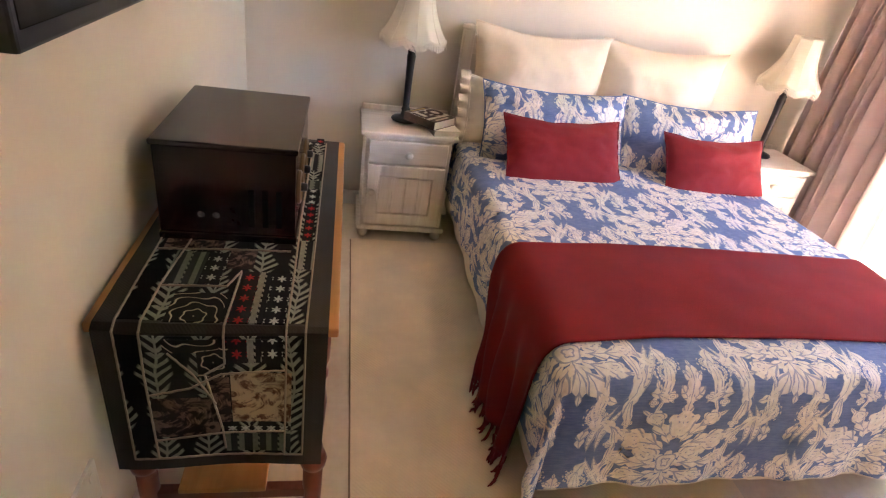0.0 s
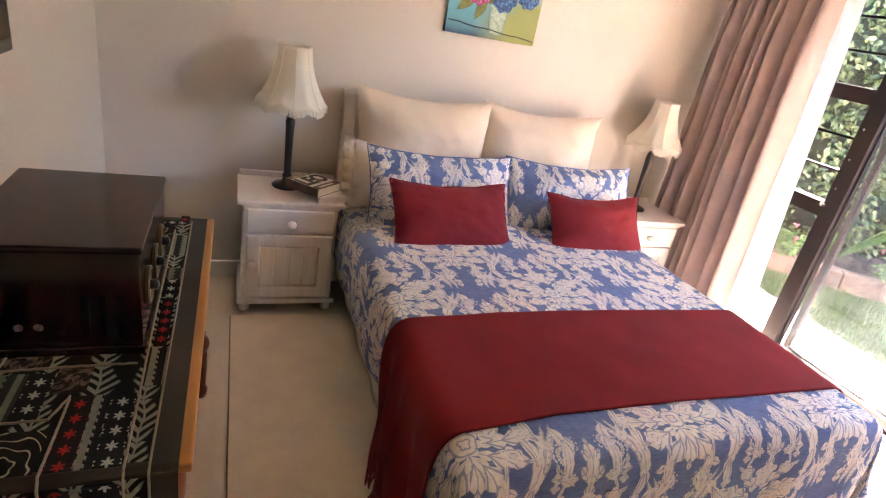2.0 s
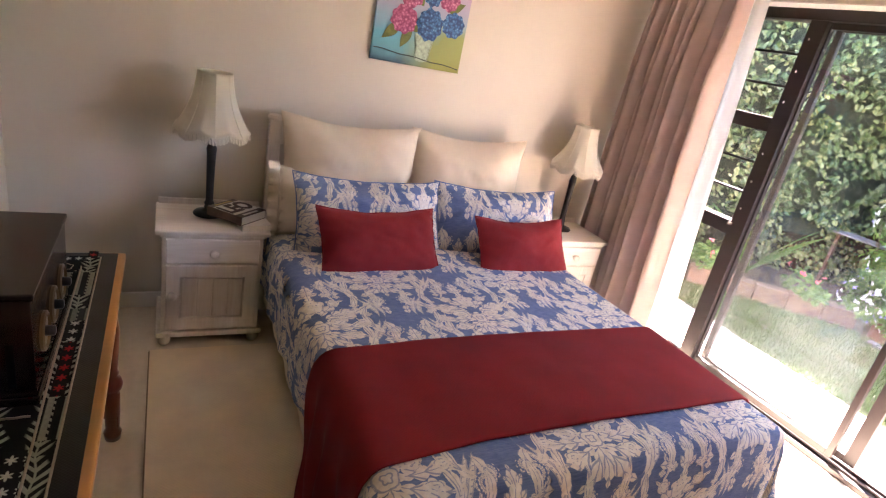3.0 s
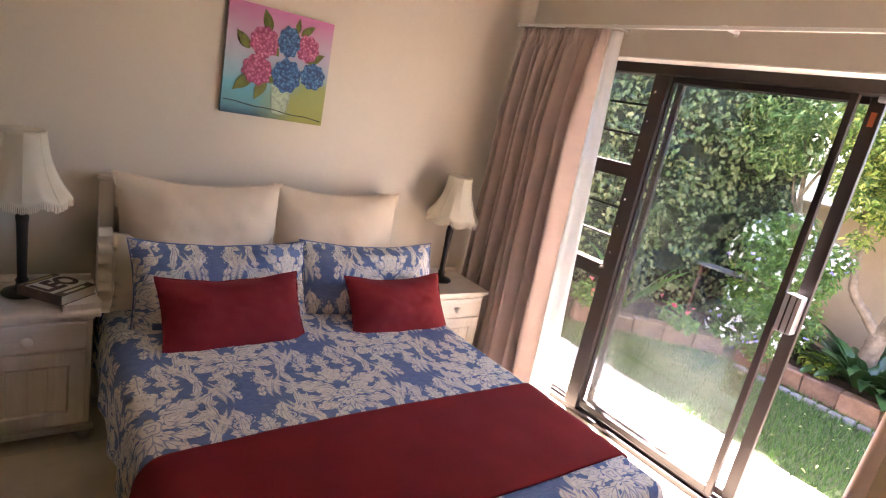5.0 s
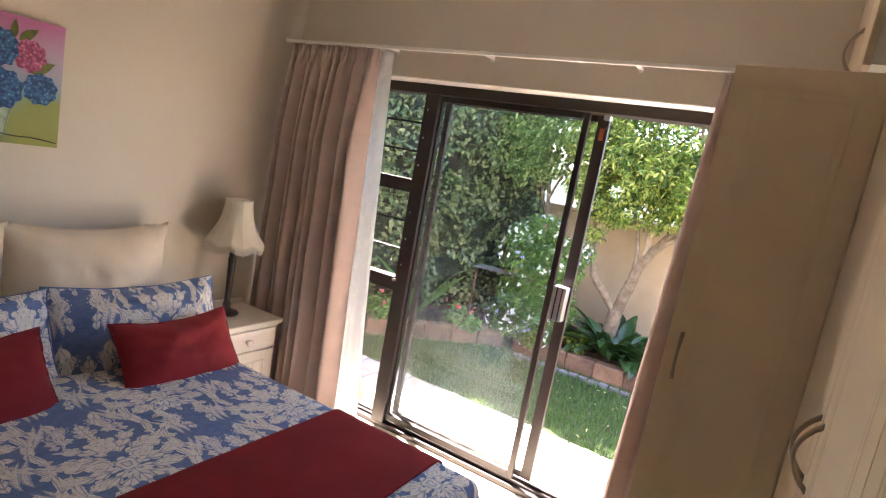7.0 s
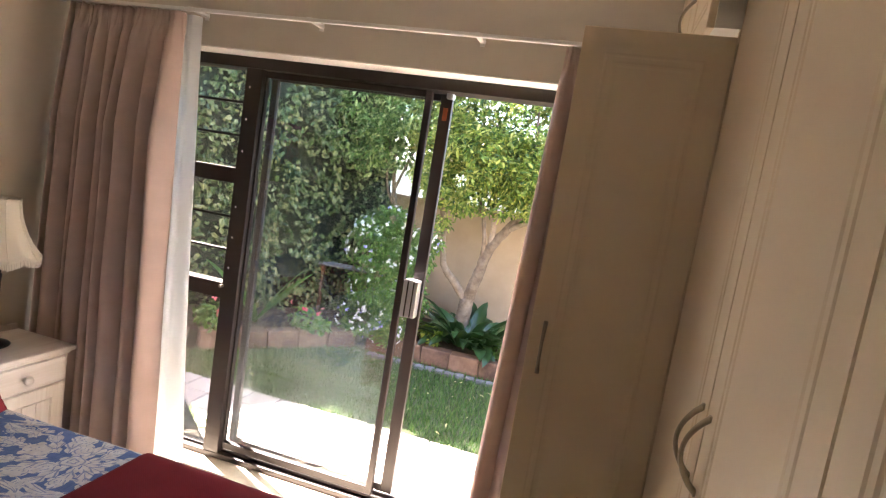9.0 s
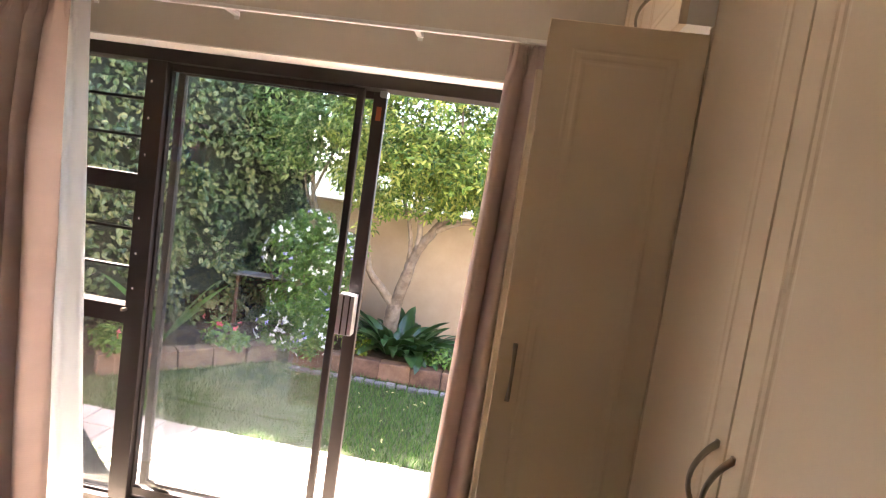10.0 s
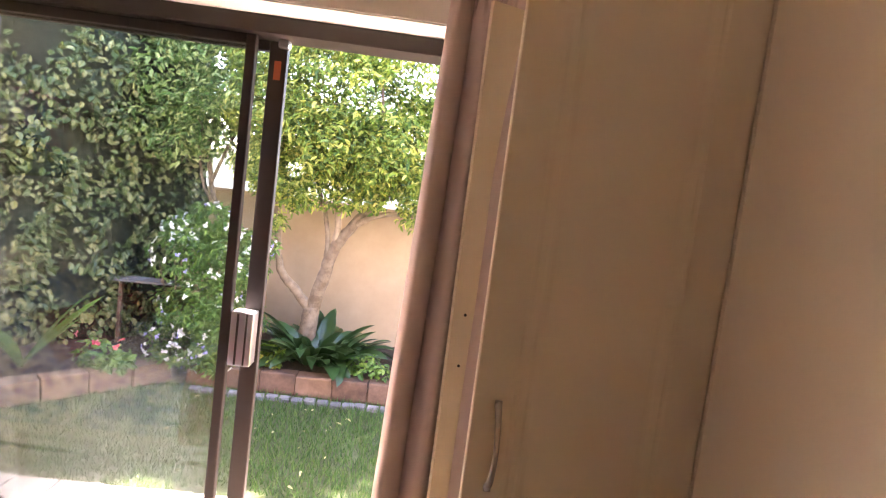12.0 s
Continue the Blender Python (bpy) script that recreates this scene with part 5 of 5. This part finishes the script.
# ---- plants ----
def ivy_hedge():
    """A tall ivy screen along the garden's north-east side, with uneven face and top."""
    ivy = thing("ivy_hedge", pose(0, 0, 0), "tall dense ivy screen with mottled green leaves", "hedge")
    a, b = Vector((7.35, -0.2, 0)), Vector((4.3, 2.75, 0))
    d = (b - a).normalized()
    nrm = Vector((-d.y, d.x, 0))
    if nrm.x > 0:
        nrm = -nrm
    L = (b - a).length

    def surf(s, z):
        bulge = 0.22 * noise.noise((s * 1.1, z * 1.1, 2)) + 0.12 * noise.noise((s * 3.1, z * 3.1, 5)) - 0.1 * max(0, z - 3)
        return a + d * s + nrm * (0.25 + bulge) + Vector((0, 0, z))

    # dark backing sheet stands in for the shade deep between the leaves
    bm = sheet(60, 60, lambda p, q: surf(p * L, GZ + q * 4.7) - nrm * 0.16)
    thicken(part("stems", bm, IVYDARK, ivy, "dark backing sheet painted as the shade between leaves"), 0.1)
    rg = random.Random(2)
    pts, nor = [], []
    for _ in range(46000):
        s, z = rg.uniform(0, L), GZ + rg.uniform(0.15, 6.2)
        # unseen top is cut and thinned to shape its shadow on lawn and paving
        if z > min(6.2, 4.45 + 2.1 * max(0.0, 2.43 - s)) + 0.3 * noise.noise((s * 1.4, 0, 0)) + 0.45 * noise.noise((s * 4.3, 3, 0)):
            continue
        if noise.noise((s * 2.6, z * 2.6, 9)) < -0.34 or (z > 4.5 and noise.noise((s * 3.4, z * 3.4, 4)) < 0.12):
            continue
        pts.append(surf(s, z) + nrm * (rg.uniform(-0.16, 0.05) + 0.1 * noise.noise((s * 5, z * 5, 1))))
        nor.append((nrm.x, nrm.y, 0.45))
    leaves("leaves", IVY, pts, nor, 0.056, 0.45, 0.45, 0.75, 3, ivy)
    return ivy


ivy_hedge()


def crown(name, material, blobs, count, size, seed, parent, width=0.45):
    rg = random.Random(seed)
    pts, nor = [], []
    weights = [b[3] ** 2 for b in blobs]
    while len(pts) < count:
        c = rg.choices(blobs, weights)[0]
        v = Vector((rg.gauss(0, 1), rg.gauss(0, 1), rg.gauss(0, 1))).normalized()
        k = rg.uniform(0.45, 1.0) ** 0.6 * (1 + 0.35 * noise.noise((v.x * 2 + c[0], v.y * 2 + c[1], v.z * 2 + seed)))
        p = Vector(c[:3]) + Vector((v.x * c[3], v.y * c[3], v.z * c[3] * 0.8)) * k
        if noise.noise((p.x * 2.4, p.y * 2.4, p.z * 2.4 + seed)) < -0.3:
            continue
        pts.append(p)
        nor.append((v.x * 0.7, v.y * 0.7, v.z * 0.5 + 0.6))
    return leaves(name, material, pts, nor, size, 0.4, 0.25, width, seed, parent)


def limb(points, r0, r1, seed=0, steps=6):
    """A tapering, slightly crooked branch through points."""
    pts, rad = [], []
    P = [Vector(p) for p in points]
    n = (len(P) - 1) * steps
    for i in range(n + 1):
        q = i / steps
        k = min(int(q), len(P) - 2)
        f = q - k
        p0, p1, p2, p3 = P[max(k - 1, 0)], P[k], P[k + 1], P[min(k + 2, len(P) - 1)]
        p = 0.5 * ((2 * p1) + (p2 - p0) * f + (2 * p0 - 5 * p1 + 4 * p2 - p3) * f * f + (3 * p1 - p0 - 3 * p2 + p3) * f ** 3)
        pts.append(p + Vector([noise.noise((i * 0.7, seed, j)) * 0.012 for j in range(3)]))
        rad.append((r0 + (r1 - r0) * i / n) * (1 + 0.12 * noise.noise((i * 0.9, seed, 4))))
    return tube(pts, rad, 10)


# forked tree in the raised bed
TB = Vector((6.75, -1.55, 0.06))
tree = thing("tree", pose(*TB), "small forked tree with pale bark and bright green leaves", "tree", "garden trees")
def rel(*p): return tuple(Vector(p) - TB)
part("trunk", limb([rel(6.75, -1.55, 0.04), rel(6.75, -1.56, 0.3), rel(6.76, -1.57, 0.5)], 0.085, 0.075, 1), BARK, tree, smooth=True)
for i, (pts, r0, r1) in enumerate((
        ([(6.76, -1.57, 0.46), (6.74, -1.64, 0.75), (6.74, -1.73, 1.08), (6.75, -1.95, 1.4), (6.72, -2.2, 1.7), (6.7, -2.4, 2.1)], 0.068, 0.028),
        ([(6.76, -1.56, 0.48), (6.74, -1.4, 0.66), (6.72, -1.27, 0.82), (6.75, -1.2, 1.15), (6.8, -1.1, 1.6)], 0.05, 0.02),
        ([(6.74, -1.73, 1.08), (6.72, -1.72, 1.4), (6.7, -1.66, 1.85), (6.65, -1.6, 2.3)], 0.036, 0.014),
        ([(6.74, -1.66, 0.9), (6.7, -1.64, 1.25), (6.72, -1.5, 1.65), (6.7, -1.35, 2.1)], 0.026, 0.012),
        ([(6.75, -1.85, 1.28), (6.65, -2.15, 1.42), (6.6, -2.5, 1.45), (6.6, -2.8, 1.6)], 0.03, 0.01),
        ([(6.72, -2.1, 1.6), (6.6, -2.05, 2.0), (6.5, -2.0, 2.5)], 0.03, 0.01))):
    part("branch", limb([rel(*p) for p in pts], r0, r1, i + 2), BARK, tree, smooth=True)
bl = [(6.6, -1.3, 2.05, 0.42), (6.6, -1.75, 2.0, 0.4), (6.55, -2.2, 2.05, 0.45), (6.6, -1.6, 2.5, 0.55), (6.5, -2.3, 2.6, 0.5), (6.7, -1.1, 2.6, 0.5), (6.7, -2.7, 2.2, 0.45), (6.8, -1.8, 3.05, 0.6), (6.7, -2.7, 2.9, 0.5), (6.5, -2.0, 1.75, 0.25), (6.65, -1.45, 1.75, 0.25), (6.9, -3.2, 2.6, 0.5), (6.55, -1.2, 1.75, 0.3), (6.5, -2.45, 1.7, 0.3), (6.6, -1.9, 2.3, 0.5), (6.6, -1.0, 2.2, 0.35), (6.9, -1.5, 3.5, 0.6), (6.45, -1.6, 1.95, 0.35), (6.4, -2.1, 1.85, 0.3), (6.9, -1.9, 1.9, 0.4), (6.95, -1.2, 1.9, 0.35), (6.95, -2.5, 1.9, 0.4), (6.6, -1.5, 1.62, 0.2), (6.55, -1.88, 1.68, 0.2), (6.6, -2.45, 1.5, 0.24), (6.75, -1.12, 1.55, 0.2), (7.0, -1.4, 1.5, 0.14), (7.0, -2.2, 1.7, 0.2), (6.7, -2.75, 1.45, 0.2), (6.6, -1.22, 1.25, 0.1), (6.9, -0.95, 1.75, 0.3), (6.9, -1.3, 1.7, 0.26), (6.95, -1.0, 2.1, 0.35), (7.0, -2.0, 1.75, 0.28), (7.05, -1.65, 1.72, 0.25), (6.55, -1.55, 1.52, 0.17), (6.6, -1.8, 1.5, 0.15), (6.55, -2.0, 1.55, 0.18), (6.6, -1.35, 1.45, 0.14)]
crown("crown", TREELEAF, [(*rel(*b[:3]), b[3]) for b in bl], 46000, 0.054, 11, tree)

# slim tree beside it
T2 = Vector((6.85, -0.72, 0.06))
t2 = thing("tree", pose(*T2), "slim young tree with a dappled green crown", "tree", "garden trees")
def rel2(*p): return tuple(Vector(p) - T2)
part("trunk", limb([rel2(6.85, -0.8, 0.04), rel2(6.85, -0.75, 0.6), rel2(6.85, -0.66, 1.1), rel2(6.83, -0.56, 1.5), rel2(6.85, -0.5, 1.9)], 0.032, 0.02, 21), BARK, t2, smooth=True)
for i, pts in enumerate(([(6.84, -0.62, 1.25), (6.8, -0.5, 1.5), (6.78, -0.45, 1.8)], [(6.83, -0.56, 1.5), (6.8, -0.7, 1.85), (6.8, -0.85, 2.2)], [(6.85, -0.52, 1.75), (6.9, -0.35, 2.1), (6.9, -0.2, 2.4)])):
    part("branch", limb([rel2(*p) for p in pts], 0.018, 0.008, 30 + i), BARK, t2, smooth=True)
bl = [(6.7, -0.45, 2.1, 0.33), (6.75, -0.15, 2.35, 0.33), (6.7, -0.75, 2.25, 0.35), (6.75, -0.5, 2.7, 0.45), (6.8, -0.1, 2.9, 0.4), (6.7, -0.25, 1.8, 0.2), (6.8, -0.9, 2.8, 0.4), (6.8, -0.3, 3.3, 0.4), (6.75, -0.5, 1.95, 0.3), (6.75, 0.05, 2.0, 0.25)]
crown("crown", leafy("young_tree_leaf", (0.035, 0.085, 0.02), (0.15, 0.27, 0.07), (0.5, 0.56, 0.24), 0.4, 0.4), [(*rel2(*b[:3]), b[3]) for b in bl], 10500, 0.062, 12, t2, 0.45)

# tall tree out of view, added behind the ivy to shade the lawn
T3 = Vector((7.6, 1.3, GZ - 0.02))
t3 = thing("tree", pose(*T3), "unseen tall dark green tree added to shade the lawn", "tree", "garden trees")
part("trunk", limb([(0, 0, 0), (0.05, 0.05, 2), (-0.1, 0.0, 4), (0, 0.1, 6)], 0.14, 0.06, 51), BARK, t3, smooth=True)
for i, q in enumerate(((-0.9, -0.4, 6.2), (0.7, 0.6, 6.4), (-0.3, 0.9, 6.6), (0.4, -0.9, 6.0))):
    part("branch", limb([(-0.1, 0.0, 4), (q[0] * 0.5, q[1] * 0.5, 5.2), q], 0.06, 0.02, 60 + i), BARK, t3)
crown("crown", IVY, [(0, 0, 6.0, 0.9), (-0.8, -0.5, 6.0, 0.8), (0.7, 0.5, 6.3, 0.8), (-0.5, 0.6, 6.6, 0.8), (0.5, -0.9, 5.9, 0.8), (-0.9, -1.1, 5.4, 0.6), (-0.4, -0.2, 5.3, 0.7), (0.4, -1.6, 5.6, 0.7)], 9000, 0.14, 52, t3, 0.6)

# flowering bush
B0 = Vector((6.5, -0.6, 0.06))
bush = thing("flowering_bush", pose(*B0), "loose green bush with white and lilac flowers", "bush")
def rel3(x, y, z): return (x - B0.x, y + 0.04 - B0.y, z * 1.08 - B0.z)
for i in range(9):
    a = i * 0.7
    part("stem", limb([(0.03 * math.cos(a), 0.03 * math.sin(a), -0.02), (0.12 * math.cos(a), 0.16 * math.sin(a), 0.35), (0.2 * math.cos(a), 0.28 * math.sin(a), 0.75 + 0.2 * math.sin(i * 2.1))], 0.009, 0.004, 40 + i), BARK, bush)
bl = [(6.5, -0.75, 0.45, 0.36), (6.45, -1.0, 0.35, 0.28), (6.5, -0.6, 0.8, 0.3), (6.5, -0.95, 0.75, 0.3), (6.55, -0.75, 1.08, 0.22), (6.4, -0.85, 0.18, 0.26), (6.55, -1.12, 0.95, 0.18), (6.32, -0.62, 0.16, 0.24), (6.3, -0.95, 0.1, 0.2), (6.5, -0.52, 1.0, 0.16)]
rb = [(*rel3(*b[:3]), b[3]) for b in bl]
crown("leaves", BUSHLEAF, rb, 14000, 0.046, 13, bush)


def blossoms(name, material, blobs, count, size, seed, parent, label):
    """Five-petalled flowers on the outside of the blobs."""
    rg = random.Random(seed)
    pts, nor = [], []
    for _ in range(count):
        c = rg.choice(blobs)
        v = Vector((-abs(rg.gauss(0.6, 0.6)), rg.gauss(0, 1), rg.gauss(0.2, 0.8))).normalized()
        p = Vector(c[:3]) + Vector((v.x, v.y, v.z * 0.8)) * c[3] * 1.02
        for k in range(5):
            pts.append(p)
            nor.append(tuple(v * 1.5))
    ob = leaves(name, material, pts, nor, size, 0.15, 0.0, 0.75, seed, parent)
    ob["label"] = label
    return ob


blossoms("white_flowers", WHITEPETAL, rb, 210, 0.03, 5, bush, "small white open flowers")
blossoms("lilac_flowers", BLUEPETAL, rb, 60, 0.025, 6, bush, "small lilac open flowers")


def strap_leaf(l, w, bend, mat, parent, m):
    def f(a, b):
        q = b
        ww = w * math.sin(math.pi * min(1, 0.08 + q * 0.92)) ** 0.7 * (1 if q < 0.98 else 0.3)
        x = (a - 0.5) * ww
        return m @ Vector((x, l * (q - 0.22 * bend * q * q), l * (0.95 * q - bend * q * q) * 0.75 - abs(a - 0.5) * -0.25 * ww))
    part("leaf", sheet(4, 9, f), mat, parent, smooth=True)


clump = thing("broad_leaf_clump", pose(6.6, -1.68, 0.07), "clump of broad dark green strap leaves under the tree", "plant")
rg = random.Random(31)
for i in range(110):
    a = rg.uniform(0, 360)
    r = rg.uniform(0.02, 0.2)
    m = pose(r * math.cos(radians(a)) * 0.9, r * 1.5 * math.sin(radians(a)), 0, rg.uniform(-10, 34), rg.uniform(-28, 28), a - 90 + rg.uniform(-25, 25))
    strap_leaf(rg.uniform(0.36, 0.58), rg.uniform(0.095, 0.14), rg.uniform(0.4, 0.95), BROADLEAF, clump, m)
spear = thing("strelitzia", pose(5.75, 0.25, 0.05), "upright long grey-green blades of a garden plant", "plant")
for i in range(6):
    m = pose(0, 0, 0, rg.uniform(10, 26), rg.uniform(-8, 8), rg.uniform(0, 360))
    strap_leaf(rg.uniform(0.55, 0.8), 0.11, rg.uniform(0.1, 0.35), BUSHLEAF, spear, m)


def low_plant(x, y, name, label, material, count, r, seed, flowers=None):
    t = thing(name, pose(x, y, 0.07), label, "plant", "low bedding plants")
    b = [(0, 0, 0.08, r), (0.1, r, 0.06, r * 0.7), (-0.05, -r, 0.06, r * 0.7)]
    crown("leaves", material, b, count, 0.055, seed, t, 0.7)
    if flowers:
        blossoms("flowers", flowers, [(p[0], p[1], p[2] + 0.1, p[3] * 0.8) for p in b], 5, 0.03, seed, t, "pink geranium flowers")


low_plant(5.95, -0.2, "geranium", "low geranium with bright pink flowers", BUSHLEAF, 260, 0.16, 41, PINKPETAL)
low_plant(5.35, 0.4, "geranium", "low geranium with pink flowers beside the ivy", BUSHLEAF, 260, 0.16, 42, PINKPETAL)
low_plant(6.35, -2.15, "ground_cover", "low green ground cover in the raised bed", BUSHLEAF, 200, 0.12, 43)
low_plant(6.4, -1.35, "ground_cover", "light green leaves spilling over the stone edge", TREELEAF, 220, 0.12, 44)
low_plant(6.9, -0.25, "ground_cover", "dark broad leaves under the ivy", BROADLEAF, 160, 0.2, 45)
cv = thing("potted_seedling", pose(3.9, -0.55, GZ), "yellow-green leafy plant low by the door", "plant")
for i in range(6):
    strap_leaf(0.22, 0.05, 0.5, TREELEAF, cv, pose(0, 0, 0, rg.uniform(0, 15), 0, i * 60))

bench = thing("garden_bench", pose(6.62, -0.22, 0.07, 0, 0, 97), "weathered grey plank bench under the ivy", "bench")
for x in (-0.24, 0.24):
    part("leg", box(x - 0.015, x + 0.015, 0.0, 0.04, -0.05, 0.52, 0.004), BLOCK, bench)
for k in range(3):
    part("slat", box(-0.3, 0.3, -0.1 + k * 0.075, -0.04 + k * 0.075, 0.52, 0.538, 0.003), COBBLE, bench, "weathered grey slat")

# neighbour's house beyond the wall
nb = thing("neighbour_house", pose(15, 0.5, GZ - 0.02), "pale neighbouring house with a light sheet roof", "house")
part("wall", box(0, 6, -6, 5, 0, 2.2), REVEAL, nb)
bm = bmesh.new()
vs = [bm.verts.new(c) for c in ((-0.4, -6.4, 2.2), (6.4, -6.4, 2.2), (6.4, 5.4, 2.2), (-0.4, 5.4, 2.2), (3, -6.4, 3.6), (3, 5.4, 3.6))]
for f in ((0, 3, 5, 4), (1, 4, 5, 2), (0, 4, 1), (3, 2, 5), (0, 1, 2, 3)):
    bm.faces.new([vs[i] for i in f])
part("roof", bm, ROOFM, nb)

# garden wall
bm = box(7.35, 7.57, -9, 1.2, GZ - 0.02, 1.41, 0.01)
gw = structure("wall_garden", bm, PLASTER, "ochre plastered garden wall behind the raised bed")
part("coping", box(7.32, 7.6, -9, 1.2, 1.41, 1.45, 0.008), PLASTER, gw)
structure("wall_side", box(3.73, 7.35, -6.2, -6.0, GZ - 0.02, 1.9), PLASTER, "ochre plastered side garden wall")
structure("wall_house", box(3.5, OUT, 0.22, 7, GZ - 0.02, 2.9), PLASTER, "ochre plastered outside wall of the house")

# soil of the raised bed
bm = bmesh.new()
vs = [bm.verts.new(c) for c in ((6.26, -6, 0.045), (6.26, -0.55, 0.045), (4.9, 0.75, 0.045), (4.2, 3.2, 0.045), (7.35, 1.0, 0.06), (7.35, -6, 0.06))]
bm.faces.new(vs)
bmesh.ops.subdivide_edges(bm, edges=bm.edges[:], cuts=2)
bmesh.ops.triangulate(bm, faces=bm.faces[:])
bmesh.ops.subdivide_edges(bm, edges=bm.edges[:], cuts=7, use_grid_fill=True)
for q in bm.verts:
    q.co.z += 0.03 * noise.noise(q.co * 6) + 0.015 * noise.noise(q.co * 21)
structure("soil_bed", bm, SOIL, "dark mulched soil in the raised bed")


# stone edging, pavers and cobbles: each piece its own object
def piece_mesh(name, lx, ly, lz, bevel, rough, seed, material):
    b = box(0, lx, 0, ly, 0, lz, bevel, seg=1)
    rgp = random.Random(seed)
    for q in b.verts:
        q.co += Vector([rgp.uniform(-rough, rough) for _ in range(3)])
    me = bpy.data.meshes.new(name)
    bmesh.ops.recalc_face_normals(b, faces=b.faces)
    b.to_mesh(me)
    b.free()
    me.materials.append(material)
    return me


def piece(name, me, m, parent):
    ob = new(name, me)
    ob.parent = parent
    ob.matrix_basis = m
    return ob


edge = thing("stone_edging", pose(0, 0, 0), "low edging of brown split stone blocks round the raised bed", "edging", kind="structure")
blocks = [piece_mesh("block", 0.286, 0.14, 0.17, 0.008, 0.006, s, BLOCK) for s in range(5)]
rg = random.Random(77)
line = [(6.2, -5.4), (6.2, -0.62), (5.08, 0.46), (4.3, 1.6)]
for (xa, ya), (xb, yb) in zip(line, line[1:]):
    L = math.hypot(xb - xa, yb - ya)
    ang = math.degrees(math.atan2(yb - ya, xb - xa))
    for k in range(int(L / 0.292)):
        q = k * 0.292
        m = pose(xa + (xb - xa) * q / L, ya + (yb - ya) * q / L, GZ - 0.02 + rg.uniform(0, 0.008), rg.uniform(-1.5, 1.5), 0, ang + rg.uniform(-1.5, 1.5))
        piece("block", blocks[rg.randrange(5)], m @ Matrix.Translation((0, -0.14, 0)), edge)
cobbles = [piece_mesh("cobble", 0.088, 0.07, 0.05, 0.008, 0.004, s, COBBLE) for s in range(4)]
cob = thing("cobble_strip", pose(0, 0, 0), "thin strip of grey cobbles along the lawn edge", "edging", kind="structure")
for k in range(44):
    piece("cobble", cobbles[k % 4], pose(6.12 + rg.uniform(-0.012, 0.012), -5.2 + k * 0.1 + 0.0, GZ - 0.035, 0, 0, 90 + rg.uniform(-6, 6)), cob)
pav = thing("pavement", pose(0, 0, 0), "sunlit pinkish paving outside the glazed door", "pavement", kind="structure")
part("bedding", box(OUT, 4.62, -6, 3, GZ - 0.02, GZ - 0.008), EARTH, pav)
pavers = [piece_mesh("paver", 0.222, 0.222, 0.03, 0.005, 0.002, s, PAVER) for s in range(5)]
for i in range(4):
    for j in range(30):
        piece("paver", pavers[rg.randrange(5)], pose(OUT + 0.01 + i * 0.228, -4.4 + j * 0.228, GZ - 0.018 + rg.uniform(0, 0.004), 0, 0, rg.uniform(-1, 1)), pav)
# smooth door sill slab
structure("door_sill", box(OUT, OUT + 0.008, WY1, WY0, GZ - 0.02, -0.002), REVEAL, "pale door sill edge")
